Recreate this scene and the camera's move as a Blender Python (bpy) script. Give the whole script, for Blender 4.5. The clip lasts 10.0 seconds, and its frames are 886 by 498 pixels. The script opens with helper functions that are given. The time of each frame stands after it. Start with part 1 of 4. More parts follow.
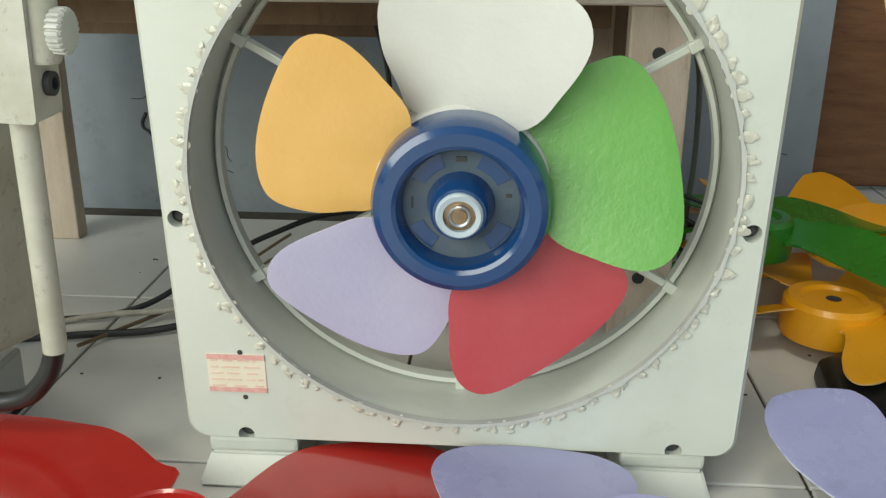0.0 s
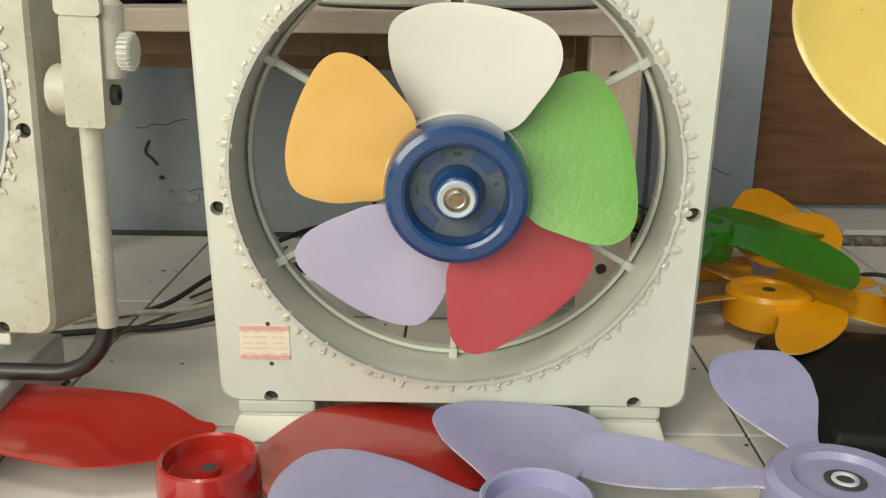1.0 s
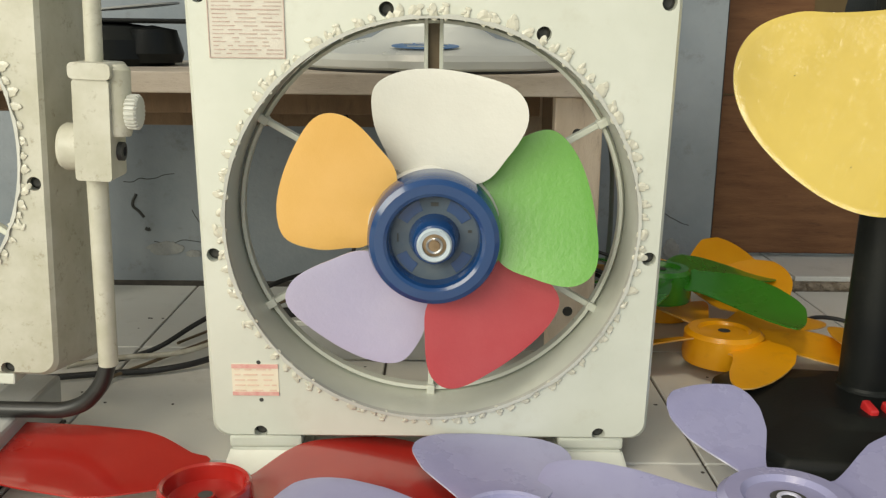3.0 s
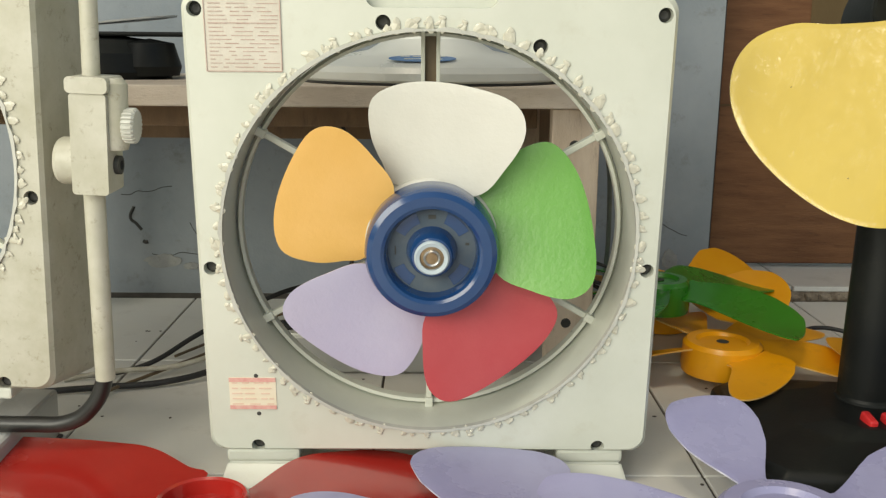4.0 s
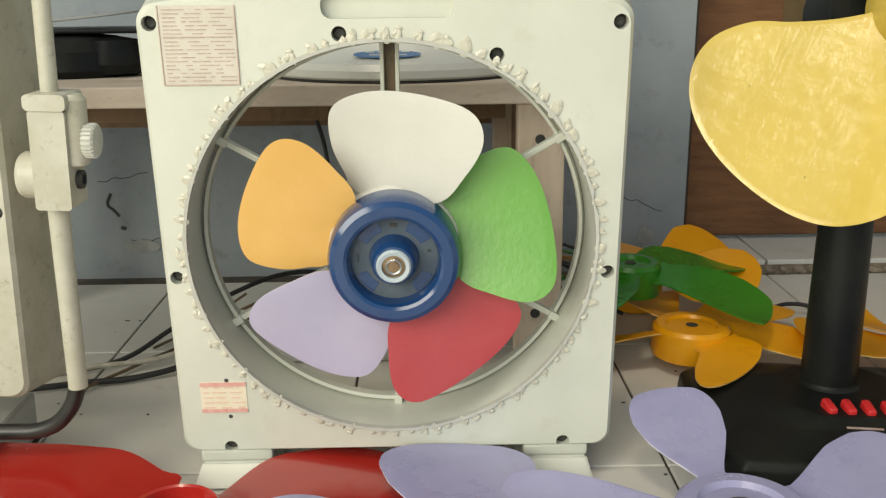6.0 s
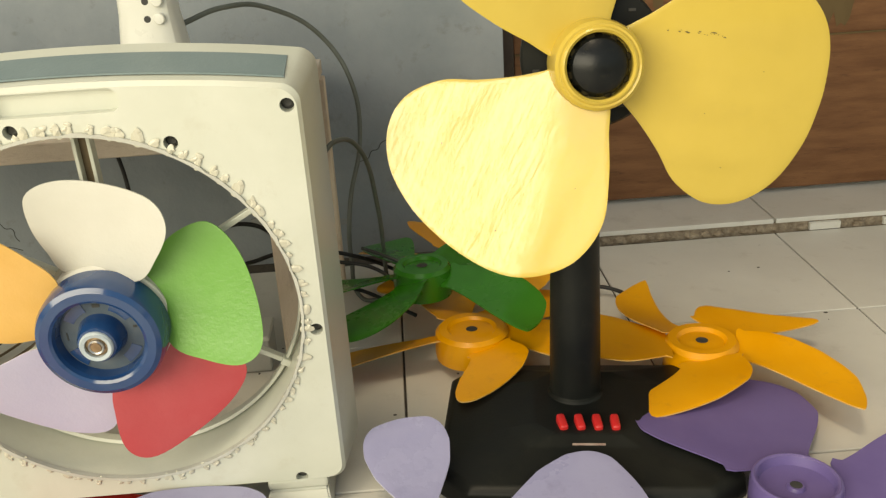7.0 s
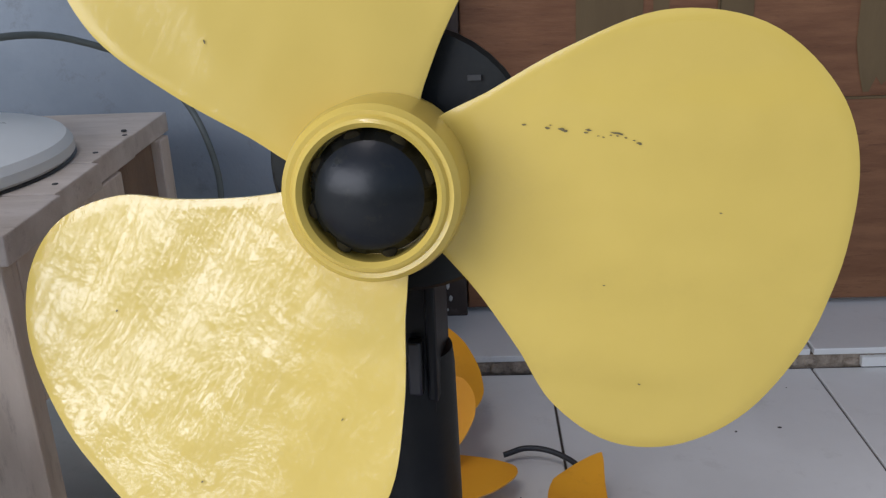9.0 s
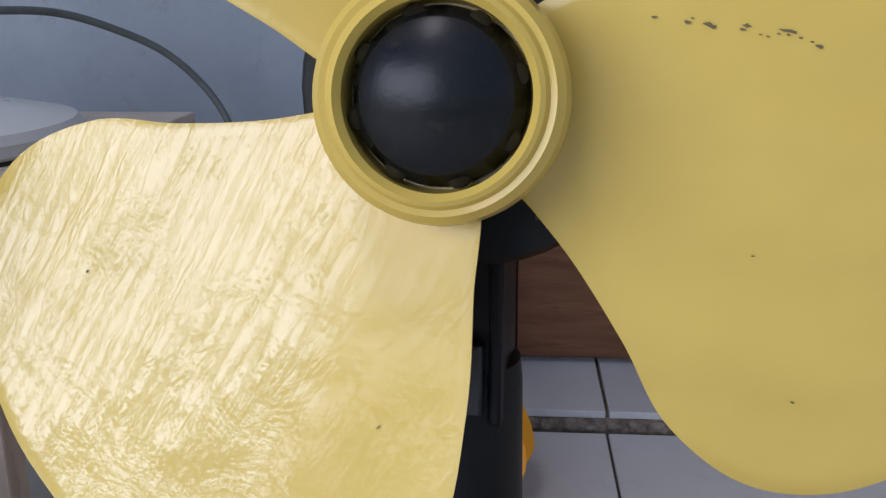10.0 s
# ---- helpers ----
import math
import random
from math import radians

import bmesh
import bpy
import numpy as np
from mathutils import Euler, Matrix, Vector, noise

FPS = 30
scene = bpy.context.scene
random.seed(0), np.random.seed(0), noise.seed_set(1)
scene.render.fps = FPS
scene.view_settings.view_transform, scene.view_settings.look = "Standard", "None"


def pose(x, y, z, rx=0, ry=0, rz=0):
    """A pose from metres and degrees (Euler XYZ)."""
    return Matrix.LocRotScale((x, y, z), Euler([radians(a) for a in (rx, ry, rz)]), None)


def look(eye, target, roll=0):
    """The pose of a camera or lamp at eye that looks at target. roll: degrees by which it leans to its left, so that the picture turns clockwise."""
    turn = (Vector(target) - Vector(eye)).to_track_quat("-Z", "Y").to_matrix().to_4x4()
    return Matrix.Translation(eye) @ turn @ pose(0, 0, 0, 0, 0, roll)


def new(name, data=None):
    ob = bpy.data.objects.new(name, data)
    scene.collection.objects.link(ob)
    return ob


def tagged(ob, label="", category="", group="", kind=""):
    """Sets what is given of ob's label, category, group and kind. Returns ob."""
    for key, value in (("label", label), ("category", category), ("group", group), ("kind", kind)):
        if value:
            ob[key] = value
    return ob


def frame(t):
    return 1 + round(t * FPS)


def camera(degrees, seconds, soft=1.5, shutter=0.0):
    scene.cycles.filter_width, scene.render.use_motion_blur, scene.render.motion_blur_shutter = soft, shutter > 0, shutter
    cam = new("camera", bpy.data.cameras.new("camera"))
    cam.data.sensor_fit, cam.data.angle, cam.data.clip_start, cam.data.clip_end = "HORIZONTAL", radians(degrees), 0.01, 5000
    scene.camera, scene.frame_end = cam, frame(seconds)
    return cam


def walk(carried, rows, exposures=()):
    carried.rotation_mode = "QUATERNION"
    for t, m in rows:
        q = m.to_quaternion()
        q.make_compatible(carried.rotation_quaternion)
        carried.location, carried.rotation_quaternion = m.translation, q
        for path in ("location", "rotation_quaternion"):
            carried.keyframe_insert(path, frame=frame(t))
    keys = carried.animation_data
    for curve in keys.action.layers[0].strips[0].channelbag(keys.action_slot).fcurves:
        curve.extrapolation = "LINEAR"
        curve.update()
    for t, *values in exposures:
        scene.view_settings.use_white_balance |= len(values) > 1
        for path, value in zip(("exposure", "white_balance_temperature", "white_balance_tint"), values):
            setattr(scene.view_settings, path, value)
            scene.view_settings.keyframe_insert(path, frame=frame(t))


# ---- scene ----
cam = camera(51.6, 10.0, soft=1.3)
ROWS = [
    (0.0, (0.024, -0.536, 0.374), (-0.101, 1.343, -0.300), 0.3),
    (0.5, (0.014, -0.606, 0.359), (-0.072, 1.293, -0.263), 0.4),
    (1.0, (0.004, -0.664, 0.367), (-0.037, 1.252, -0.208), 0.5),
    (1.5, (0.003, -0.688, 0.366), (-0.012, 1.239, -0.167), 0.6),
    (2.0, (0.008, -0.708, 0.372), (0.013, 1.227, -0.134), 0.7),
    (2.5, (0.007, -0.726, 0.375), (0.024, 1.215, -0.107), 0.7),
    (3.0, (0.000, -0.727, 0.376), (0.019, 1.219, -0.085), 0.7),
    (4.5, (0.002, -0.723, 0.381), (0.026, 1.229, -0.054), 0.4),
    (5.0, (0.003, -0.720, 0.385), (0.033, 1.232, -0.048), 0.4),
    (5.2, (0.002, -0.722, 0.384), (0.033, 1.229, -0.055), 0.3),
    (6.3, (0.066, -0.727, 0.455), (0.101, 1.175, -0.163), -1.8),
    (6.5, (0.106, -0.737, 0.483), (0.148, 1.140, -0.206), -2.9),
    (6.7, (0.150, -0.738, 0.519), (0.216, 1.110, -0.240), -3.4),
    (7.0, (0.262, -0.721, 0.558), (0.336, 1.129, -0.198), -3.5),
    (7.5, (0.395, -0.646, 0.609), (0.461, 1.197, -0.164), -3.4),
    (8.0, (0.456, -0.578, 0.657), (0.468, 1.263, -0.123), -3.6),
    (8.5, (0.487, -0.465, 0.613), (0.446, 1.384, -0.149), -3.3),
    (9.0, (0.465, -0.342, 0.515), (0.391, 1.508, -0.181), -2.4),
    (9.3, (0.463, -0.284, 0.440), (0.359, 1.566, -0.250), -1.6),
    (9.5, (0.462, -0.246, 0.413), (0.324, 1.604, -0.253), -0.9),
    (9.8, (0.453, -0.247, 0.422), (0.311, 1.603, -0.140), -0.6),
    (10.0, (0.445, -0.254, 0.439), (0.301, 1.596, -0.090), -0.4),
]
EXPOSURES = [(0.0, -0.10, 7200, 0), (0.5, -0.06, 8000, 4), (1.0, -0.07, 8300, 4), (5.2, -0.03, 8000, 4), (6.4, -0.04, 8600, 4), (7.0, 0.11, 9700, 4), (7.6, 0.12, 7600, 8), (8.3, 0.03, 6200, 11), (9.0, -0.2, 6100, 16), (9.3, -0.33, 5900, 20), (9.8, -0.38, 5900, 20), (10.0, -0.36, 5900, 20)]
walk(cam, [(t, look(e, g, r)) for t, e, g, r in ROWS], EXPOSURES)

# ---- world and light ----
world = bpy.data.worlds.new("sky")
scene.world = world
world.use_nodes = True
_n, _l = world.node_tree.nodes, world.node_tree.links
_sky = _n.new("ShaderNodeTexSky")
_sky.sky_type, _sky.sun_disc = "NISHITA", False
_sky.sun_elevation, _sky.sun_rotation = radians(70), radians(215)
_l.new(_sky.outputs["Color"], _n["Background"].inputs["Color"])
_n["Background"].inputs["Strength"].default_value = 0.15
sun = new("sun", bpy.data.lights.new("sun", "SUN"))
sun.data.energy, sun.data.angle, sun.data.color = 0.6, radians(12), (1.0, 0.96, 0.9)
sun.matrix_world = look((-0.9, -1.3, 4.4), (0, 0, 0))
# unseen area lamp, added to stand in for daylight through the porch's open front
daylight_lamp = new("daylight_stand_in", bpy.data.lights.new("daylight_stand_in", "AREA"))
daylight_lamp.data.shape, daylight_lamp.data.size, daylight_lamp.data.size_y = "RECTANGLE", 2.6, 1.25
daylight_lamp.data.energy, daylight_lamp.data.color = 74.0, (0.97, 0.99, 1.0)
daylight_lamp.matrix_world = look((-1.28, -2.02, 1.20), (0.1, 0.1, 0.25))


# ---- materials ----
def shader(name):
    m = bpy.data.materials.new(name)
    m.use_nodes = True
    nt = m.node_tree
    return m, nt, nt.nodes["Principled BSDF"]


def add(nt, kind, **inputs):
    n = nt.nodes.new(kind)
    for k, v in inputs.items():
        n.inputs[k.replace("_", " ")].default_value = v
    return n


def mat(name, a, b, rough=0.4, scale=18.0, metal=0.0, bump=0.05, fine=220.0, stretch=(1, 1, 1), vary=0.0, coat=0.0, dirt=None, dirt_amount=0.6, rough_var=0.12, trans=0.0):
    """Two base colours mixed by a coarse noise, a fine relief, optional specks of dirt."""
    m, nt, p = shader(name)
    co = nt.nodes.new("ShaderNodeTexCoord")
    mp = nt.nodes.new("ShaderNodeMapping")
    mp.inputs["Scale"].default_value = stretch
    nt.links.new(co.outputs["Object"], mp.inputs["Vector"])
    n1 = add(nt, "ShaderNodeTexNoise", Scale=scale, Detail=6.0, Roughness=0.6)
    n2 = add(nt, "ShaderNodeTexNoise", Scale=fine, Detail=3.0, Roughness=0.6)
    for n in (n1, n2):
        nt.links.new(mp.outputs[0], n.inputs["Vector"])
    r1 = nt.nodes.new("ShaderNodeMapRange")
    r1.inputs["From Min"].default_value, r1.inputs["From Max"].default_value = 0.35, 0.65
    nt.links.new(n1.outputs["Fac"], r1.inputs["Value"])
    mx = nt.nodes.new("ShaderNodeMix")
    mx.data_type = "RGBA"
    mx.inputs["A"].default_value, mx.inputs["B"].default_value = (*a, 1), (*b, 1)
    nt.links.new(r1.outputs[0], mx.inputs["Factor"])
    col = mx.outputs["Result"]
    if dirt:
        n3 = add(nt, "ShaderNodeTexNoise", Scale=scale * 2.7, Detail=8.0, Roughness=0.75)
        nt.links.new(mp.outputs[0], n3.inputs["Vector"])
        r3 = nt.nodes.new("ShaderNodeMapRange")
        r3.inputs["From Min"].default_value, r3.inputs["From Max"].default_value = 0.56, 0.72
        r3.inputs["To Max"].default_value = dirt_amount
        nt.links.new(n3.outputs["Fac"], r3.inputs["Value"])
        m3 = nt.nodes.new("ShaderNodeMix")
        m3.data_type = "RGBA"
        m3.inputs["B"].default_value = (*dirt, 1)
        nt.links.new(col, m3.inputs["A"])
        nt.links.new(r3.outputs[0], m3.inputs["Factor"])
        col = m3.outputs["Result"]
    if vary:
        oi = nt.nodes.new("ShaderNodeObjectInfo")
        rv = nt.nodes.new("ShaderNodeMapRange")
        rv.inputs["To Min"].default_value, rv.inputs["To Max"].default_value = 1 - vary, 1 + vary
        nt.links.new(oi.outputs["Random"], rv.inputs["Value"])
        hs = nt.nodes.new("ShaderNodeHueSaturation")
        nt.links.new(rv.outputs[0], hs.inputs["Value"])
        nt.links.new(col, hs.inputs["Color"])
        col = hs.outputs["Color"]
    nt.links.new(col, p.inputs["Base Color"])
    rr = nt.nodes.new("ShaderNodeMapRange")
    rr.inputs["To Min"].default_value, rr.inputs["To Max"].default_value = max(rough - rough_var, 0.03), min(rough + rough_var, 1)
    nt.links.new(n1.outputs["Fac"], rr.inputs["Value"])
    nt.links.new(rr.outputs[0], p.inputs["Roughness"])
    if bump:
        bp = nt.nodes.new("ShaderNodeBump")
        bp.inputs["Strength"].default_value, bp.inputs["Distance"].default_value = min(bump * 4, 1.0), 0.0015
        nt.links.new(n2.outputs["Fac"], bp.inputs["Height"])
        nt.links.new(bp.outputs[0], p.inputs["Normal"])
    p.inputs["Metallic"].default_value = metal
    p.inputs["Coat Weight"].default_value = coat
    p.inputs["Coat Roughness"].default_value = 0.08
    p.inputs["Transmission Weight"].default_value = trans
    return m


CREAM = mat("cream_plastic", (0.54, 0.555, 0.48), (0.60, 0.612, 0.54), 0.32, 9, dirt=(0.42, 0.38, 0.28), dirt_amount=0.25, bump=0.02)
# real stains on tubes and clamp; on the stand fan's shell, shade put into colour
CREAM_DIRTY_SHADED = mat("stained_shaded_cream_plastic", (0.40, 0.385, 0.30), (0.49, 0.475, 0.40), 0.42, 30, dirt=(0.17, 0.12, 0.065), dirt_amount=0.75, bump=0.04)
GREY_RIM = mat("grey_plastic", (0.42, 0.42, 0.38), (0.52, 0.52, 0.47), 0.4, 14, dirt=(0.22, 0.20, 0.16), dirt_amount=0.5)
STUB = mat("milky_glue_plastic", (0.58, 0.565, 0.48), (0.49, 0.465, 0.37), 0.25, 60, bump=0.1)
HOLE = mat("dark_hole", (0.03, 0.03, 0.03), (0.05, 0.05, 0.045), 0.7, 60)
BLUE = mat("glossy_blue_plastic", (0.006, 0.038, 0.125), (0.010, 0.050, 0.15), 0.16, 12, coat=0.4, bump=0.0, rough_var=0.05)
BLUE_GREY = mat("dusty_blue_plastic", (0.052, 0.080, 0.112), (0.085, 0.108, 0.128), 0.6, 40)
WHITE_RING = mat("white_washer", (0.38, 0.45, 0.49), (0.44, 0.50, 0.53), 0.4, 30)
BRASS = mat("brown_metal", (0.25, 0.17, 0.10), (0.35, 0.25, 0.16), 0.35, 80, metal=0.8)
STEEL = mat("steel", (0.45, 0.45, 0.44), (0.55, 0.55, 0.53), 0.35, 60, metal=0.9)
YELLOW_THICK = mat("thick_brushed_yellow_paint", (0.56, 0.40, 0.076), (0.61, 0.44, 0.088), 0.36, 7, coat=1.0, bump=0.0, dirt=(0.42, 0.29, 0.07), dirt_amount=0.15)
YELLOW = mat("yellow_paint", (0.56, 0.40, 0.076), (0.61, 0.44, 0.088), 0.36, 7, coat=0.4, bump=0.0, dirt=(0.42, 0.29, 0.07), dirt_amount=0.15)


def brush_strokes(m, angle, strength, varnish=False):
    """Relief of brushed paint: long strokes, broken up by a coarser noise."""
    nt = m.node_tree
    p = nt.nodes["Principled BSDF"]
    co = nt.nodes.new("ShaderNodeTexCoord")
    mp = nt.nodes.new("ShaderNodeMapping")
    mp.inputs["Scale"].default_value = (270, 52, 40)
    turn = nt.nodes.new("ShaderNodeMapping")
    turn.inputs["Rotation"].default_value = (0, radians(angle), 0)
    n1 = add(nt, "ShaderNodeTexNoise", Scale=1.0, Detail=5.0, Roughness=0.6, Distortion=0.8)
    n2 = add(nt, "ShaderNodeTexNoise", Scale=30.0, Detail=5.0, Roughness=0.65, Distortion=0.6)
    nt.links.new(co.outputs["Object"], turn.inputs["Vector"])
    nt.links.new(turn.outputs[0], mp.inputs["Vector"])
    nt.links.new(mp.outputs[0], n1.inputs["Vector"])
    nt.links.new(co.outputs["Object"], n2.inputs["Vector"])
    mul = nt.nodes.new("ShaderNodeMath")
    mul.operation = "MULTIPLY"
    nt.links.new(n1.outputs["Fac"], mul.inputs[0])
    nt.links.new(n2.outputs["Fac"], mul.inputs[1])
    bp = nt.nodes.new("ShaderNodeBump")
    bp.inputs["Strength"].default_value, bp.inputs["Distance"].default_value = strength, 0.004
    nt.links.new(mul.outputs[0], bp.inputs["Height"])
    nt.links.new(bp.outputs[0], p.inputs["Coat Normal"])
    if not varnish:
        return
    # the varnish ends in a ragged line along the blade; beside it the paint is satin
    xyz = nt.nodes.new("ShaderNodeSeparateXYZ")
    nt.links.new(co.outputs["Object"], xyz.inputs[0])
    lean = add(nt, "ShaderNodeMath")
    lean.operation = "MULTIPLY_ADD"
    lean.inputs[1].default_value = -0.267
    nt.links.new(xyz.outputs["Z"], lean.inputs[0])
    nt.links.new(xyz.outputs["X"], lean.inputs[2])
    rag = nt.nodes.new("ShaderNodeMath")
    rag.operation = "MULTIPLY_ADD"
    rag.inputs[1].default_value = 0.045
    nt.links.new(n1.outputs["Fac"], rag.inputs[0])
    nt.links.new(lean.outputs[0], rag.inputs[2])
    edge = nt.nodes.new("ShaderNodeMapRange")
    edge.inputs["From Min"].default_value, edge.inputs["From Max"].default_value = -0.112, -0.088
    edge.inputs["To Min"].default_value, edge.inputs["To Max"].default_value = 1.0, 0.28
    nt.links.new(rag.outputs[0], edge.inputs["Value"])
    nt.links.new(edge.outputs[0], p.inputs["Coat Weight"])


brush_strokes(YELLOW, -26, 0.10)
brush_strokes(YELLOW_THICK, -26, 0.38, True)
YELLOW_THICK.node_tree.nodes["Principled BSDF"].inputs["Coat IOR"].default_value = 1.62
YELLOW_THICK.node_tree.nodes["Principled BSDF"].inputs["Coat Roughness"].default_value = 0.045
for _m in (YELLOW, YELLOW_THICK):
    _m.node_tree.nodes["Principled BSDF"].inputs["Specular IOR Level"].default_value = 0.22
YELLOW_EDGE = mat("worn_yellow_edge", (0.70, 0.60, 0.30), (0.62, 0.44, 0.10), 0.4, 60)
LAV_EDGE = mat("chipped_pale_edge", (0.60, 0.60, 0.68), (0.30, 0.29, 0.42), 0.5, 70)
ORANGE_EDGE = mat("pale_orange_edge", (0.75, 0.50, 0.20), (0.70, 0.33, 0.05), 0.5, 60)
RED = mat("red_plastic", (0.31, 0.012, 0.010), (0.38, 0.019, 0.014), 0.22, 8, coat=0.5, bump=0.01)
LAV = mat("lavender_plastic", (0.265, 0.262, 0.425), (0.315, 0.312, 0.475), 0.27, 10, dirt=(0.18, 0.175, 0.29), dirt_amount=0.45, bump=0.02)
PURPLE = mat("purple_plastic", (0.13, 0.095, 0.26), (0.16, 0.12, 0.30), 0.34, 10, bump=0.01)
ORANGE = mat("orange_plastic", (0.82, 0.33, 0.012), (0.88, 0.39, 0.02), 0.34, 9, coat=0.1, bump=0.02, dirt=(0.45, 0.16, 0.02), dirt_amount=0.3)
GREEN = mat("green_plastic", (0.016, 0.16, 0.010), (0.025, 0.20, 0.016), 0.26, 9, coat=0.2, bump=0.02)
ROT_ORANGE = mat("pale_orange_plastic", (0.72, 0.42, 0.12), (0.78, 0.47, 0.16), 0.35, 9)
ROT_WHITE = mat("white_blade_plastic", (0.52, 0.51, 0.46), (0.57, 0.56, 0.51), 0.35, 9)
ROT_GREEN = mat("leaf_green_plastic", (0.11, 0.31, 0.05), (0.14, 0.35, 0.07), 0.32, 9)
ROT_RED = mat("crimson_plastic", (0.50, 0.06, 0.07), (0.55, 0.09, 0.10), 0.32, 9)
ROT_LAV = mat("pale_lavender_plastic", (0.52, 0.49, 0.66), (0.58, 0.55, 0.70), 0.32, 9)
BLACK = mat("black_plastic", (0.007, 0.008, 0.008), (0.013, 0.014, 0.012), 0.42, 14, dirt=(0.035, 0.034, 0.026), dirt_amount=0.3, bump=0.02)
SPINNER = mat("glossy_black_plastic", (0.004, 0.005, 0.006), (0.008, 0.009, 0.009), 0.3, 40, dirt=(0.03, 0.028, 0.015), dirt_amount=0.5, bump=0.02)
NOTCH = mat("dirty_brown_grip", (0.014, 0.011, 0.006), (0.030, 0.024, 0.011), 0.9, 90)
NOTCH.node_tree.nodes["Principled BSDF"].inputs["Specular IOR Level"].default_value = 0.05
SCUFF = mat("olive_scuff", (0.09, 0.072, 0.03), (0.20, 0.15, 0.05), 0.7, 300)
RUBBER = mat("black_rubber", (0.010, 0.010, 0.010), (0.02, 0.02, 0.018), 0.35, 30, bump=0.02)
REDBTN = mat("red_button_plastic", (0.55, 0.02, 0.025), (0.62, 0.03, 0.03), 0.35, 40)
WALLM = mat("painted_wall", (0.225, 0.258, 0.280), (0.285, 0.314, 0.335), 0.75, 8, dirt=(0.14, 0.135, 0.115), dirt_amount=0.6, bump=0.12, fine=130)
PLASTER = mat("worn_plaster", (0.42, 0.40, 0.35), (0.58, 0.56, 0.50), 0.9, 40, dirt=(0.10, 0.07, 0.05), dirt_amount=0.8, bump=0.2)
FADED = mat("faded_wall_plaster", (0.25, 0.262, 0.262), (0.34, 0.345, 0.33), 0.9, 45, dirt=(0.16, 0.15, 0.13), dirt_amount=0.8, bump=0.2)
TILE = mat("cream_floor_tile", (0.64, 0.625, 0.575), (0.70, 0.685, 0.635), 0.38, 6, vary=0.04, bump=0.008, dirt=(0.33, 0.30, 0.24), dirt_amount=0.3)
GROUT = mat("dark_grout", (0.06, 0.05, 0.04), (0.10, 0.085, 0.07), 0.9, 60)
CEMENT = mat("broken_cement", (0.17, 0.125, 0.085), (0.33, 0.27, 0.20), 0.9, 90, dirt=(0.05, 0.04, 0.03), dirt_amount=0.8, bump=0.25)
DOORM = mat("brown_plywood", (0.150, 0.064, 0.029), (0.225, 0.104, 0.048), 0.50, 34, stretch=(0.26, 1, 1.6), dirt=(0.075, 0.032, 0.017), dirt_amount=0.7, bump=0.10)
FRAMEM = mat("dark_brown_paint", (0.035, 0.022, 0.016), (0.055, 0.035, 0.024), 0.5, 30, dirt=(0.30, 0.28, 0.24), dirt_amount=0.15, bump=0.08)
PUTTY = mat("olive_stain", (0.122, 0.082, 0.040), (0.155, 0.106, 0.052), 0.7, 12, stretch=(1, 1, 0.3))
WOOD = mat("pallet_wood", (0.52, 0.43, 0.34), (0.64, 0.55, 0.46), 0.7, 10, stretch=(1, 4, 4), dirt=(0.24, 0.15, 0.09), dirt_amount=0.5, bump=0.1, vary=0.1)
WOOD_UP = mat("pallet_wood_upright", (0.58, 0.46, 0.35), (0.72, 0.60, 0.48), 0.7, 10, stretch=(4, 4, 0.8), dirt=(0.24, 0.15, 0.09), dirt_amount=0.5, bump=0.1, vary=0.12)
WOOD_DARK = mat("dark_board", (0.20, 0.125, 0.075), (0.28, 0.18, 0.11), 0.75, 10, stretch=(3, 3, 1), dirt=(0.10, 0.06, 0.04), dirt_amount=0.5, bump=0.1)
PAPER = mat("sticker_paper", (0.52, 0.48, 0.41), (0.58, 0.54, 0.47), 0.5, 30)
PAPER_PINK = mat("worn_sticker_paper", (0.70, 0.62, 0.47), (0.74, 0.67, 0.55), 0.5, 30)
INK = mat("grey_ink", (0.40, 0.27, 0.23), (0.50, 0.39, 0.34), 0.6, 90)
INK_PINK = mat("pale_pink_ink", (0.66, 0.46, 0.36), (0.70, 0.52, 0.42), 0.6, 90)
INK_RED = mat("faded_red_ink", (0.62, 0.27, 0.25), (0.68, 0.42, 0.36), 0.5, 120)
TEAL = mat("grey_teal_sticker", (0.16, 0.22, 0.23), (0.19, 0.25, 0.26), 0.4, 20)
BLUE_INK = mat("blue_sticker", (0.05, 0.16, 0.36), (0.07, 0.19, 0.40), 0.4, 20)
WHITE_PL = mat("off_white_plastic", (0.66, 0.66, 0.60), (0.72, 0.72, 0.66), 0.3, 8, bump=0.01)
STRIP = mat("grey_socket_plastic", (0.40, 0.40, 0.38), (0.46, 0.46, 0.44), 0.4, 14)
PUTTY.node_tree.nodes["Principled BSDF"].inputs["Specular IOR Level"].default_value = 0.15
DOORM.node_tree.nodes["Principled BSDF"].inputs["Specular IOR Level"].default_value = 0.25
BLACK.node_tree.nodes["Principled BSDF"].inputs["Specular IOR Level"].default_value = 0.2
SPINNER.node_tree.nodes["Principled BSDF"].inputs["Specular IOR Level"].default_value = 0.25
CABLE_BLACK = mat("black_cable", (0.012, 0.012, 0.012), (0.02, 0.02, 0.02), 0.45, 40, bump=0.0)
CABLE_GREY = mat("grey_green_cable", (0.10, 0.115, 0.10), (0.13, 0.145, 0.13), 0.45, 40, bump=0.0)
CABLE_WHITE = mat("dirty_white_cable", (0.55, 0.53, 0.45), (0.40, 0.36, 0.28), 0.5, 90, bump=0.02)
